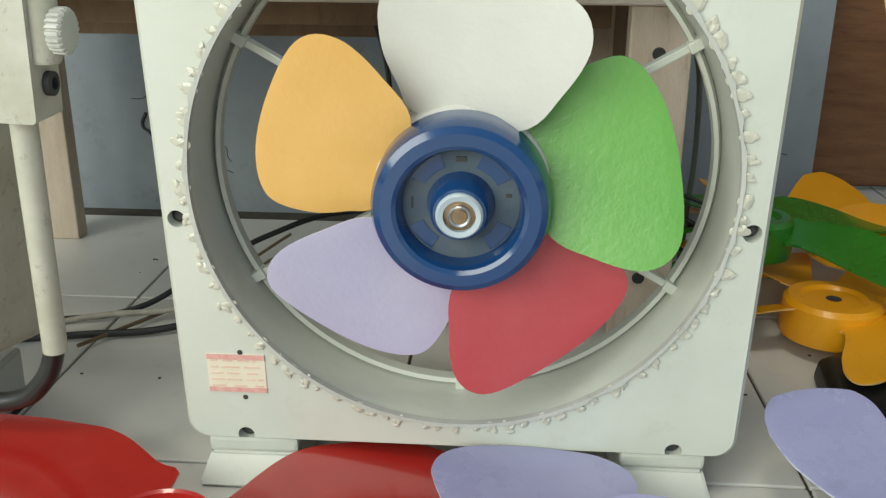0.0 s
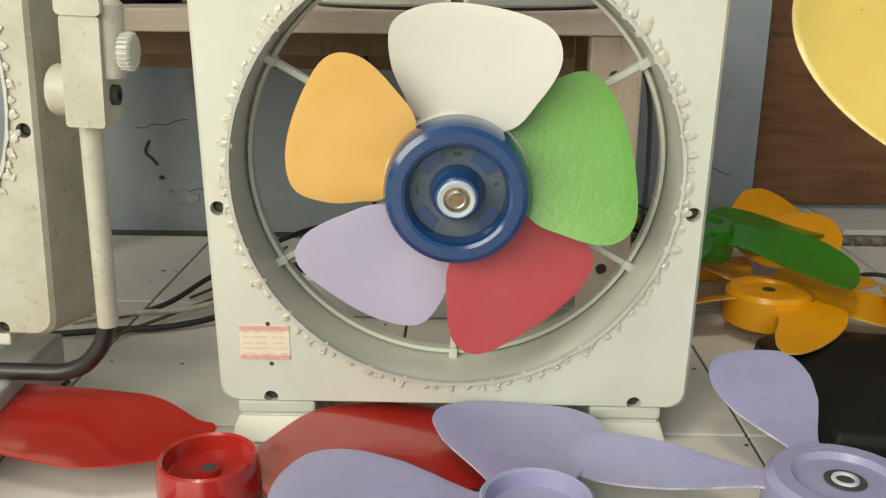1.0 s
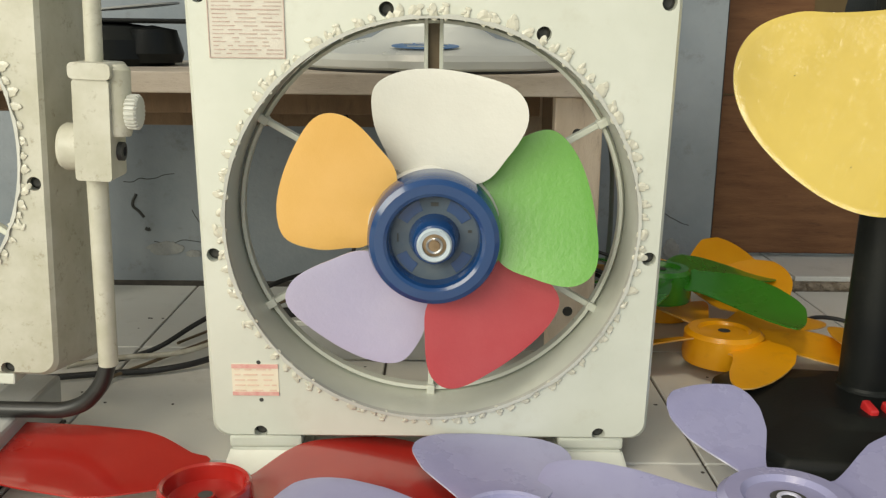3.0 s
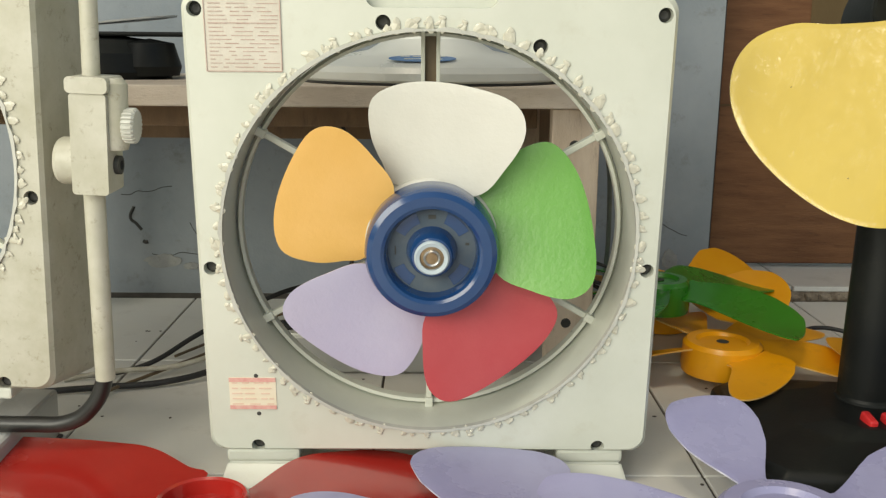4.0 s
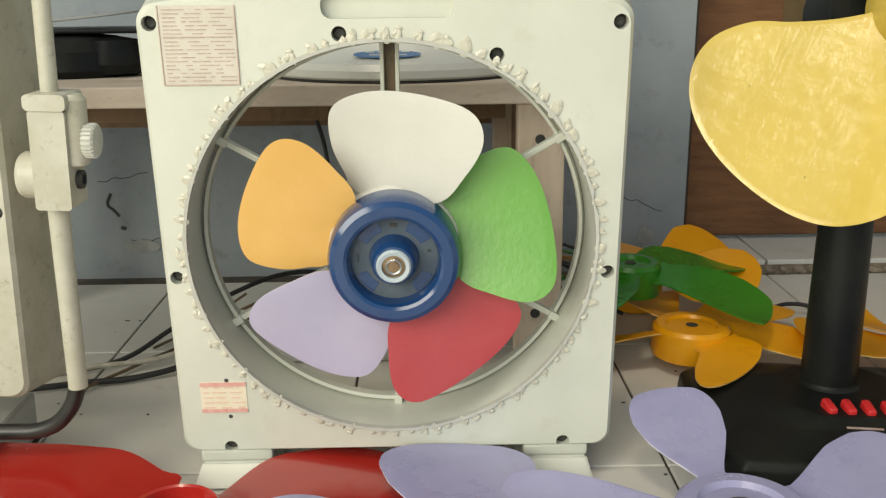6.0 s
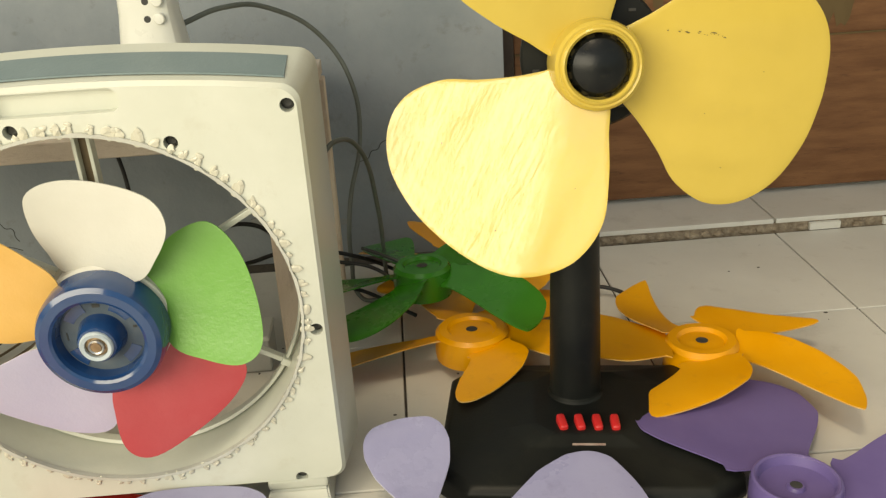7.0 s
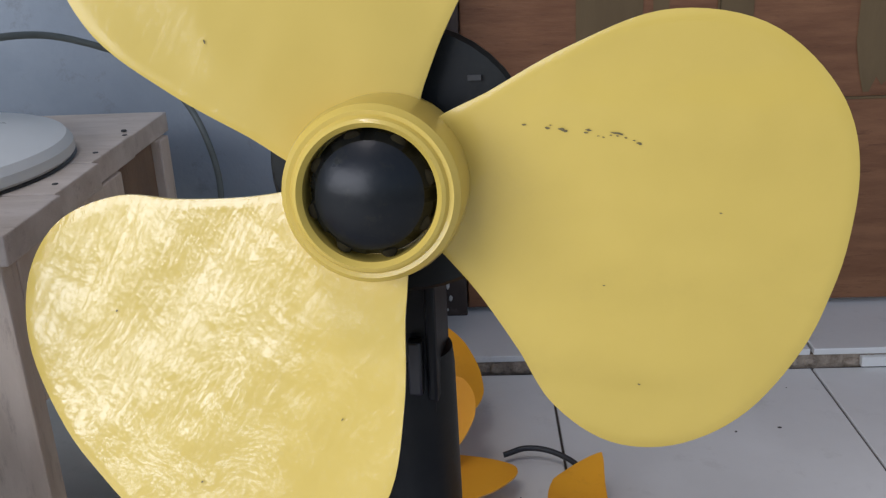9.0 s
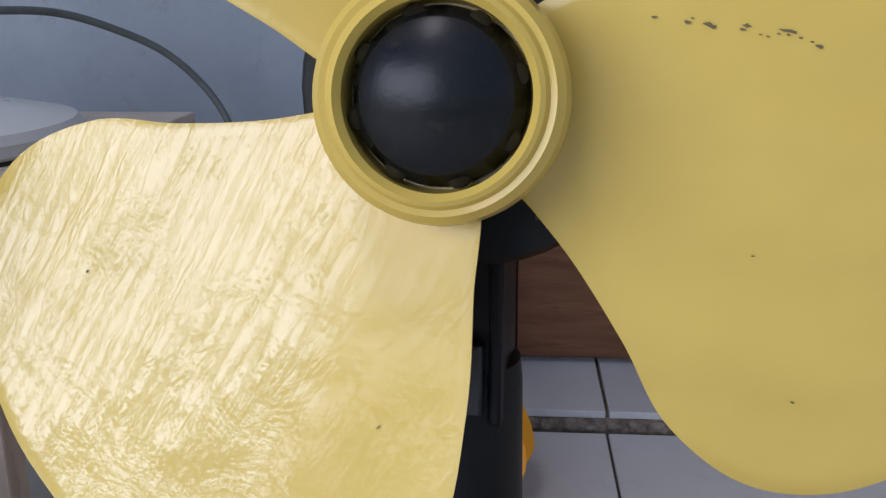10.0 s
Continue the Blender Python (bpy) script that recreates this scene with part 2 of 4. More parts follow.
CABLE_BROWN = mat("brown_cable", (0.13, 0.09, 0.05), (0.17, 0.12, 0.07), 0.5, 60, bump=0.0)
PORCH = mat("porch_wall", (0.55, 0.55, 0.52), (0.62, 0.62, 0.58), 0.8, 3)
GROUND = mat("yard_ground", (0.20, 0.18, 0.14), (0.28, 0.25, 0.20), 0.9, 1.5, fine=30)


# ---- builders ----
def mesh_of(bm, name, material, smooth=True, angle=20):
    me = bpy.data.meshes.new(name)
    bmesh.ops.recalc_face_normals(bm, faces=bm.faces)
    bm.to_mesh(me)
    bm.free()
    for m in material if isinstance(material, (list, tuple)) else [material]:
        me.materials.append(m)
    if smooth:
        me.shade_smooth()
        me.set_sharp_from_angle(angle=radians(angle))
    return me


def part(name, bm, material, parent=None, label="", at=None, smooth=True, angle=20):
    ob = new(name, mesh_of(bm, name, material, smooth, angle))
    if parent:
        ob.parent = parent
    if at is not None:
        ob.matrix_basis = at
    if label:
        ob["label"] = label
    return ob


def thing(name, m, label, category, group="", kind=""):
    ob = new(name)
    ob.empty_display_size = 0.05
    ob.matrix_basis = m
    return tagged(ob, label, category, group, kind)


def box(x0, x1, y0, y1, z0, z1, bevel=0.0, seg=2, bm=None):
    bm2 = bmesh.new()
    bmesh.ops.create_cube(bm2, size=1)
    for v in bm2.verts:
        v.co = Vector((x0 if v.co.x < 0 else x1, y0 if v.co.y < 0 else y1, z0 if v.co.z < 0 else z1))
    if bevel:
        bmesh.ops.bevel(bm2, geom=bm2.edges[:], offset=bevel, segments=seg, affect="EDGES", profile=0.5)
    return join(bm, bm2) if bm is not None else bm2


def join(bm, other):
    me = bpy.data.meshes.new("tmp")
    other.to_mesh(me)
    other.free()
    bm.from_mesh(me)
    bpy.data.meshes.remove(me)
    return bm


def lathe(profile, n=48, axis="Z", bm=None, m=None):
    """A turned body from (radius, height) pairs."""
    b = bmesh.new()
    rings = []
    for r, h in profile:
        if r < 1e-6:
            rings.append([b.verts.new((0, 0, h))])
        else:
            rings.append([b.verts.new((r * math.cos(2 * math.pi * i / n), r * math.sin(2 * math.pi * i / n), h)) for i in range(n)])
    for p, q in zip(rings, rings[1:]):
        for i in range(n):
            j = (i + 1) % n
            if len(p) == 1 and len(q) > 1:
                b.faces.new((p[0], q[i], q[j]))
            elif len(q) == 1 and len(p) > 1:
                b.faces.new((p[i], p[j], q[0]))
            elif len(p) > 1:
                b.faces.new((p[i], p[j], q[j], q[i]))
    if axis == "Y":  # heights grow towards the viewer, that is -y
        bmesh.ops.transform(b, matrix=Matrix.Rotation(radians(90), 4, "X"), verts=b.verts)
    if axis == "X":
        bmesh.ops.transform(b, matrix=Matrix.Rotation(radians(90), 4, "Y"), verts=b.verts)
    if m is not None:
        bmesh.ops.transform(b, matrix=m, verts=b.verts)
    return join(bm, b) if bm is not None else b


def spline(points, n):
    """A closed smooth curve through the points, n samples."""
    p = np.array(points, float)
    k = len(p)
    out = []
    for i in range(n):
        u = i * k / n
        a, f = int(u) % k, u - int(u)
        p0, p1, p2, p3 = p[a - 1], p[a], p[(a + 1) % k], p[(a + 2) % k]
        out.append(0.5 * (2 * p1 + (p2 - p0) * f + (2 * p0 - 5 * p1 + 4 * p2 - p3) * f * f + (3 * p1 - p0 - 3 * p2 + p3) * f ** 3))
    return out


def blade_bm(outline, centre, height, thick=0.0025, n=72, rings=9, axis="Z"):
    """A fan blade: a curved sheet inside a smooth outline, with thickness and a rounded rim. height(x, y) bends it."""
    rim = spline(outline, n)
    b = bmesh.new()
    c = np.array(centre)
    layers = []
    for side in (1, -1):
        ring_list = []
        for k in range(rings + 1):
            s = (k / rings) ** 0.8
            if k == 0:
                ring_list.append([b.verts.new((c[0], c[1], height(c[0], c[1]) + side * thick / 2))])
                continue
            t = thick / 2 * (1.0 if k < rings else 0.6)
            vs = []
            for q in rim:
                x, y = c + (np.array(q) - c) * (s if k < rings else 1.0)
                vs.append(b.verts.new((x, y, height(x, y) + side * t)))
            ring_list.append(vs)
        for p, q in zip(ring_list, ring_list[1:]):
            for i in range(n):
                j = (i + 1) % n
                if len(p) == 1:
                    b.faces.new((p[0], q[i], q[j]) if side > 0 else (p[0], q[j], q[i]))
                else:
                    b.faces.new((p[i], q[i], q[j], p[j]) if side > 0 else (p[i], p[j], q[j], q[i]))
        layers.append(ring_list[-1])
    for i in range(n):
        j = (i + 1) % n
        b.faces.new((layers[0][i], layers[1][i], layers[1][j], layers[0][j])).material_index = 1
    if axis == "Y":
        bmesh.ops.transform(b, matrix=Matrix.Rotation(radians(90), 4, "X"), verts=b.verts)
    return b


def tube(name, points, radius, material, parent=None, label="", category="", res=5, fill=True):
    """A cable or bent tube through the points."""
    cu = bpy.data.curves.new(name, "CURVE")
    cu.dimensions, cu.bevel_depth, cu.bevel_resolution, cu.use_fill_caps = "3D", radius, res, fill
    cu.resolution_u = 10
    sp = cu.splines.new("BEZIER")
    sp.bezier_points.add(len(points) - 1)
    for bp, p in zip(sp.bezier_points, points):
        bp.co = p
        bp.handle_left_type = bp.handle_right_type = "AUTO"
    tmp = new(name, cu)
    me = bpy.data.meshes.new_from_object(tmp)
    bpy.data.objects.remove(tmp)
    bpy.data.curves.remove(cu)
    me.materials.clear()
    me.materials.append(material)
    me.shade_smooth()
    ob = new(name, me)
    if parent:
        ob.parent = parent
    return tagged(ob, label, category)


def carve(ob, cutters):
    """Cuts pockets into a solid and keeps the result as its mesh."""
    allc = cutters[0]
    for bm in cutters[1:]:
        join(allc, bm)
    c = new("cutter", mesh_of(allc, "cutter", CREAM, False))
    c.parent = ob.parent
    made = [c]
    md = ob.modifiers.new("cut", "BOOLEAN")
    md.operation, md.object, md.solver = "DIFFERENCE", c, "EXACT"
    bpy.context.view_layer.update()
    dg = bpy.context.evaluated_depsgraph_get()
    dg.update()
    me = bpy.data.meshes.new_from_object(ob.evaluated_get(dg))
    ob.modifiers.clear()
    ob.data = me
    for c in made:
        bpy.data.objects.remove(c)
    me.shade_smooth()
    me.set_sharp_from_angle(angle=radians(20))


# ---- the place ----
def slab(name, bm, material, label, category, smooth=False):
    return tagged(part(name, bm, material, smooth=smooth), label, category, kind="structure")


WALL_Y, SILL_Y, DOOR_Y = 0.645, 0.607, 0.735
slab("ground", box(-60, 60, -120, 60, -0.40, -0.30), GROUND, "bare yard ground outside the open porch", "ground")
floor = slab("floor", box(-3.2, 2.35, -2.4, 0.9, -0.30, -0.003), GROUT, "cream ceramic floor tiles with dark dirty joints", "floor")
slab("wall_north", box(-3.2, 0.424, WALL_Y, 0.95, -0.003, 2.8), WALLM, "grey painted plaster wall, scuffed and stained", "wall")
slab("wall_north_2", box(1.45, 2.35, WALL_Y, 0.95, -0.003, 2.8), WALLM, "grey painted plaster wall beside the door", "wall")
slab("wall_north_3", box(0.424, 1.45, WALL_Y + 0.05, 0.95, 2.08, 2.8), WALLM, "grey painted wall above the door", "wall")
slab("wall_west", box(-3.34, -3.2, -0.9, 0.95, -0.3, 2.8), PORCH, "plain painted side wall of the porch", "wall")
slab("wall_east", box(2.35, 2.49, -1.2, 0.95, -0.3, 2.8), PORCH, "plain painted side wall of the porch", "wall")
# added out of view; its front edge decides how far sunlight reaches in
slab("ceiling", box(-3.34, 2.49, -0.40, 0.95, 2.8, 2.9), PORCH, "plain painted ceiling, added out of view to limit the sun", "ceiling")

# door, its dark frame and the raised sill
door = thing("door_1", pose(0, DOOR_Y, 0.022), "closed brown plywood door with olive stains", "door", kind="structure")
part("door_panel", box(0.451, 1.42, 0.0, 0.04, 0.006, 2.03, 0.002), DOORM, door)
part("bottom_rail", box(0.452, 1.418, -0.004, 0.0, 0.008, 0.262, 0.0015), DOORM, door)
part("rail_edge", box(0.452, 1.418, -0.005, -0.0005, 0.262, 0.2645), PUTTY, door, "pale chipped edge")
random.seed(4)
for x0, x1, zl in ((0.585, 0.660, 0.262), (0.672, 0.690, 0.30), (0.745, 0.785, 0.258), (0.905, 1.000, 0.268), (1.075, 1.10, 0.31), (1.15, 1.25, 0.275)):
    bm = bmesh.new()
    n = 14
    low = [(x0 + (x1 - x0) * k / n, zl + random.uniform(0, 0.030) + (0.05 if k in (0, n) else 0)) for k in range(n + 1)]
    high = [(x1 + 0.004, 0.62), (x0 - 0.003, 0.66)]
    bm.faces.new([bm.verts.new((a, -0.0012 - 0.0042 * (b < 0.263), b)) for a, b in low + high])
    part("putty_streak", bm, PUTTY, door, "dried olive putty streak", smooth=False)
frame_ob = thing("door_frame", pose(0, 0, 0), "dark brown painted door frame, chipped at the wall", "door frame", kind="structure")
part("jamb", box(0.424, 0.4505, DOOR_Y - 0.012, DOOR_Y + 0.06, 0.022, 2.06, 0.002), FRAMEM, frame_ob)
part("jamb", box(1.42, 1.45, DOOR_Y - 0.012, DOOR_Y + 0.06, 0.022, 2.06, 0.002), FRAMEM, frame_ob)
part("head", box(0.424, 1.45, DOOR_Y - 0.012, DOOR_Y + 0.06, 2.06, 2.08, 0.002), FRAMEM, frame_ob)
# crumbling plaster along the jamb
random.seed(8)
bm = bmesh.new()
for i in range(70):
    z = random.uniform(0.02, 0.75)
    s = random.uniform(0.001, 0.0038)
    bmesh.ops.create_icosphere(bm, subdivisions=1, radius=s, matrix=Matrix.Translation((0.424 + random.uniform(-0.002, 0.007), DOOR_Y - 0.013 - random.uniform(0, 0.002), z)) @ Matrix.Diagonal((0.8, 0.35, random.uniform(0.7, 2.2), 1)))
tagged(part("plaster_crumbs", bm, PLASTER, smooth=False), "flaking pale plaster bits along the door frame", "plaster", kind="stuff")

sill = thing("door_sill", pose(0, 0, 0), "raised tiled door sill with broken cement edge", "step", kind="structure")
part("core", box(0.40, 1.46, SILL_Y + 0.004, 0.90, -0.003, 0.0145), CEMENT, sill, "rough broken cement edge", smooth=False)
for i in range(5):
    x0 = (0.40, 0.547, 0.847, 1.147, 1.447)[i]
    x1 = (0.543, 0.843, 1.143, 1.443, 1.46)[i]
    part("sill_tile", box(x0, x1, SILL_Y + 0.002, 0.80, 0.0145, 0.0225, 0.0012), TILE, sill)
random.seed(11)
for i in range(46):
    x = 0.41 + i * 0.0226
    w = random.uniform(0.010, 0.0225)
    h = random.uniform(0.006, 0.0135)
    d = random.uniform(0.001, 0.006)
    if random.random() < 0.8:
        bm = bmesh.new()
        bmesh.ops.create_icosphere(bm, subdivisions=2, radius=1.0)
        for v in bm.verts:
            v.co *= 1 + 0.45 * noise.noise(v.co * 1.7 + Vector((i * 3.1, 0, 0)))
            v.co = Vector((x + w / 2 + v.co.x * w * 0.75, SILL_Y + 0.004 + v.co.y * (d + 0.001), h * 0.5 + v.co.z * h * 0.62))
        part("cement_lump", bm, CEMENT, sill)
for x in (0.90, 1.02, 1.16):
    part("tile_chip", box(x, x + 0.05, SILL_Y - 0.004, SILL_Y + 0.004, 0.001, 0.013, 0.001), TILE, sill, "broken tile piece set in the riser")

# floor tiles, 0.30 m, with recessed joints
XS = [-3.055 + 0.3 * i for i in range(19)]
YS = [-2.37 + 0.3 * i for i in range(10)]
tile_mesh = mesh_of(box(0.0014, 0.2986, 0.0014, 0.2986, -0.006, 0.0, 0.0012, 2), "tile", TILE, False)
cut_mesh = mesh_of(box(0.0014, 0.2986, 0.0014, 0.275, -0.006, 0.0, 0.0012, 2), "tile_cut", TILE, False)
for i, x in enumerate(XS[:-1]):
    for j, y in enumerate(YS):
        last = j == len(YS) - 1
        t_ob = new("tile", cut_mesh if last else tile_mesh)
        t_ob.parent = floor
        t_ob.location = (x, y, 0)

# ---- bench of pallet wood ----
bench = thing("wooden_bench", pose(0, 0, 0), "low bench of rough reclaimed pallet wood against the wall", "bench")
BX0, BX1 = -0.575, 0.173
ys = [0.178, 0.266, 0.350, 0.445, 0.548]
random.seed(5)
for a, b in zip(ys, ys[1:]):
    part("top_plank", box(BX0 + random.uniform(-0.004, 0.004), BX1 - 0.055 * (a - 0.178) + random.uniform(-0.003, 0.004), a, b - 0.002, 0.315, 0.335 + random.uniform(-0.001, 0.001), 0.0015), WOOD, bench)
for y0, y1 in ((0.184, 0.205), (0.505, 0.530)):
    for x0, x1 in ((0.118, 0.166), (-0.545, -0.497)):
        part("leg", box(x0, x1, y0, y1, 0.0, 0.3148, 0.002), WOOD_UP, bench)
part("side_panel", box(0.148, 0.166, 0.2055, 0.40, 0.205, 0.3145, 0.0015), WOOD_UP, bench)
part("side_panel", box(0.142, 0.157, 0.402, 0.5045, 0.215, 0.3145, 0.0015), WOOD_DARK, bench, "darker side board")
part("back_rail", box(-0.497, 0.116, 0.510, 0.524, 0.25, 0.3145, 0.0015), WOOD_DARK, bench)
part("inner_rail", box(-0.497, 0.116, 0.30, 0.318, 0.285, 0.3145, 0.0015), WOOD_DARK, bench)
for x, y, z in ((0.141, 0.1835, 0.279), (0.139, 0.1835, 0.095), (-0.521, 0.1835, 0.27), (-0.521, 0.1835, 0.09)):
    part("bolt", lathe([(0, 0.0012), (0.0042, 0.0012), (0.0052, 0.0), (0.0052, -0.002)], 14, "Y"), HOLE, bench, "dark countersunk bolt", at=pose(x, y, z))
for x, y in ((0.15, 0.46), (0.158, 0.44), (0.155, 0.38), (0.14, 0.36), (0.16, 0.29), (0.125, 0.27), (0.155, 0.21), (-0.2, 0.22)):
    part("nail_hole", lathe([(0, 0.0004), (0.0022, 0.0004), (0.0026, -0.001)], 10), HOLE, bench, at=pose(x, y, 0.336))


# ---- box fans ----
FX, CZ = -0.002, 0.189          # centre of the body above its lower edge
HW, HH = 0.1885, 0.384


def fan_outline(grow=0.0):
    """The front outline: a rounded square with a slightly arched top."""
    pts = []
    r = 0.014
    w, h0 = HW + grow, -grow
    for cx, cz, a0 in ((w - r, h0 + r, -90), (w - r, HH + grow - r, 0), (-w + r, HH + grow - r, 90), (-w + r, h0 + r, 180)):
        for k in range(9):
            a = radians(a0 + k * 90 / 8)
            pts.append((cx + r * math.cos(a), cz + r * math.sin(a)))
    out = []
    for (x0, z0), (x1, z1) in zip(pts, pts[1:] + pts[:1]):
        m = 60 if math.hypot(x1 - x0, z1 - z0) > 0.1 else 1
        for k in range(m):
            x, z = x0 + (x1 - x0) * k / m, z0 + (z1 - z0) * k / m
            if z > HH * 0.8:
                z += 0.013 * (1 - (x / w) ** 2) * (z - HH * 0.8) / (HH * 0.2)
            out.append((x, z))
    return out


def fan_body_bm():
    loops = []
    o0, o1, o2, o3, o4 = fan_outline(-0.003), fan_outline(0), fan_outline(0.010), fan_outline(0.007), fan_outline(-0.003)
    angles = [math.atan2(z - CZ, x) for x, z in o1]

    def circle(r):
        return [(r * math.cos(a), CZ + r * math.sin(a)) for a in angles]
    R = 0.1675
    section = ((circle(R), 0.0015), (circle(R + 0.0025), 0.0), (o0, 0.0), (o1, 0.004), (o2, 0.075), (o3, 0.075), (o4, 0.0125), (circle(R + 0.003), 0.0125), (circle(R + 0.003), 0.052), (circle(R - 0.0015), 0.052))
    b = bmesh.new()
    for pts, y in section:
        loops.append([b.verts.new((x, y, z)) for x, z in pts])
    n = len(o1)
    for p, q in zip(loops, loops[1:] + loops[:1]):
        for i in range(n):
            j = (i + 1) % n
            b.faces.new((p[i], p[j], q[j], q[i]))
    return b


def rounded_bar(x0, x1, z0, z1, y0, y1, r):
    b = bmesh.new()
    pts = []
    for cx, cz, a0 in ((x1 - r, z0 + r, -90), (x1 - r, z1 - r, 0), (x0 + r, z1 - r, 90), (x0 + r, z0 + r, 180)):
        for k in range(7):
            a = radians(a0 + k * 15)
            pts.append((cx + r * math.cos(a), cz + r * math.sin(a)))
    f = b.faces.new([b.verts.new((x, y0, z)) for x, z in pts])
    g = bmesh.ops.extrude_face_region(b, geom=[f])
    for v in g["geom"]:
        if isinstance(v, bmesh.types.BMVert):
            v.co.y = y1
    return b


HOLES = ((-0.178, 0.166), (0.178, 0.166), (-0.147, 0.0055), (0.1465, 0.0055), (-0.178, 0.371), (0.178, 0.369), (-0.036, 0.362), (0.084, 0.345))


STUBS = []
_rnd = random.Random(9)
for _k in range(10):
    _b = bmesh.new()
    _ln = _rnd.uniform(0.0035, 0.006)
    bmesh.ops.create_icosphere(_b, subdivisions=2, radius=1.0, matrix=Matrix.Translation((_ln * 0.4, 0, 0)) @ Matrix.Diagonal((_ln, 0.0011, _rnd.uniform(0.0024, 0.0040), 1)))
    for _j in range(_rnd.choice((1, 1, 2))):
        _m = Matrix.Translation((_ln * _rnd.uniform(0.6, 1.3), 0.0, _rnd.uniform(-0.003, 0.003))) @ Matrix.Rotation(_rnd.uniform(0, 3), 4, "Y")
        bmesh.ops.create_icosphere(_b, subdivisions=2, radius=1.0, matrix=_m @ Matrix.Diagonal((_rnd.uniform(0.002, 0.0036), 0.0011, _rnd.uniform(0.0014, 0.0024), 1)))
    for _v in _b.verts:
        _v.co += 0.0013 * noise.noise_vector(_v.co * 300 + Vector((_k, 0, 0)))
        _v.co.y = min(_v.co.y, 0.003)
    STUBS.append(mesh_of(_b, "guard_stub", STUB))


def add_stubs(parent, seed, R=0.1675):
    """The snipped stubs of the wire guard, melted along the round opening."""
    rnd = random.Random(seed)
    for i in range(88):
        a = 2 * math.pi * (i + rnd.uniform(-0.3, 0.3)) / 88
        up = 0.5 + 0.5 * math.sin(a)
        s = rnd.uniform(0.7, 1.1) * (1 + 0.3 * up)
        ob = new("guard_stub", rnd.choice(STUBS))
        ob.parent = parent
        ob.matrix_basis = Matrix.Translation(((R + 0.0015) * math.cos(a), -0.0008, CZ + (R + 0.0015) * math.sin(a))) @ Matrix.Rotation(-a + rnd.uniform(-0.3, 0.3), 4, "Y") @ Matrix.Diagonal((s, 0.7, s * rnd.choice((1, -1)), 1))


def jag_bm(R=0.1675, n=150):
    """A thin ragged lip left where the guard was sawn off."""
    rnd = random.Random(3)
    b = bmesh.new()
    prev = None
    first = None
    for i in range(n):
        a = 2 * math.pi * i / n
        r0, r1 = R - 0.0006, R + rnd.uniform(0.001, 0.0032)
        vs = [b.verts.new((r * math.cos(a), y, CZ + r * math.sin(a))) for r, y in ((r0, 0.003), (r0, -0.0022), (r1, -0.0024), (r1, 0.0005))]
        if prev:
            for k in range(3):
                b.faces.new((prev[k], prev[k + 1], vs[k + 1], vs[k]))
        else:
            first = vs
        prev = vs
    for k in range(3):
        b.faces.new((prev[k], prev[k + 1], first[k + 1], first[k]))
    return b


def box_fan_body(parent, seed, shell=CREAM):
    """The square housing with its round opening, screw holes, handle slot, stubs and rear spokes."""
    body = part("body", fan_body_bm(), shell, parent)
    cutters = [lathe([(0, 0.02), (0.0058, 0.02), (0.0058, -0.009), (0, -0.009)], 20, "Y", m=Matrix.Translation((x, 0, z))) for x, z in HOLES]
    cutters.append(rounded_bar(-0.049, 0.051, 0.373, 0.392, -0.02, 0.009, 0.008))
    carve(body, cutters)
    for x, z in HOLES:
        part("screw_recess", lathe([(0, -0.0075), (0.003, -0.0065), (0.0055, -0.0082)], 16, "Y", m=Matrix.Translation((x, 0, z))), HOLE, body)
    add_stubs(parent, seed)
    part("ragged_lip", jag_bm(), GREY_RIM, parent, "sawn ragged lip round the opening", smooth=False)
    rim = lathe([(0.1655, 0.0), (0.1655, -0.004), (0.1605, -0.005), (0.1605, 0.004), (0.1630, 0.006), (0.1655, 0.0)], 96, "Y", m=Matrix.Translation((0, 0.050, CZ)))
    part("rear_rim", rim, CREAM, parent)
    for a in (30, 150, 210, 270, 330):
        bm = box(0.052, 0.164, -0.004, 0.004, -0.0026, 0.0026, 0.001)
        box(0.158, 0.167, -0.007, 0.004, -0.0036, 0.0036, 0.001, bm=bm)
        bmesh.ops.transform(bm, matrix=Matrix.Translation((0, 0.048, CZ)) @ Matrix.Rotation(radians(-a), 4, "Y"), verts=bm.verts)
        part("spoke", bm, CREAM, parent)
    for dx in (-0.0062, 0.0062):
        part("spoke", box(dx - 0.0016, dx + 0.0016, 0.042, 0.054, CZ + 0.05, CZ + 0.166, 0.0006), CREAM, parent)
    # brown strip puts the channel's shade into its colour
    part("cable_channel", box(-0.0046, 0.0046, 0.051, 0.054, CZ + 0.05, CZ + 0.166), CABLE_BROWN, parent, "channel for the motor cable, its shade coloured brown")
    motor = lathe([(0, 0.0), (0.050, 0.0), (0.056, -0.006), (0.056, -0.045), (0.048, -0.055), (0, -0.055)], 40, "Y", m=Matrix.Translation((0, 0.03, CZ)))
    part("motor_housing", motor, CREAM_DIRTY_SHADED, parent)
    return body


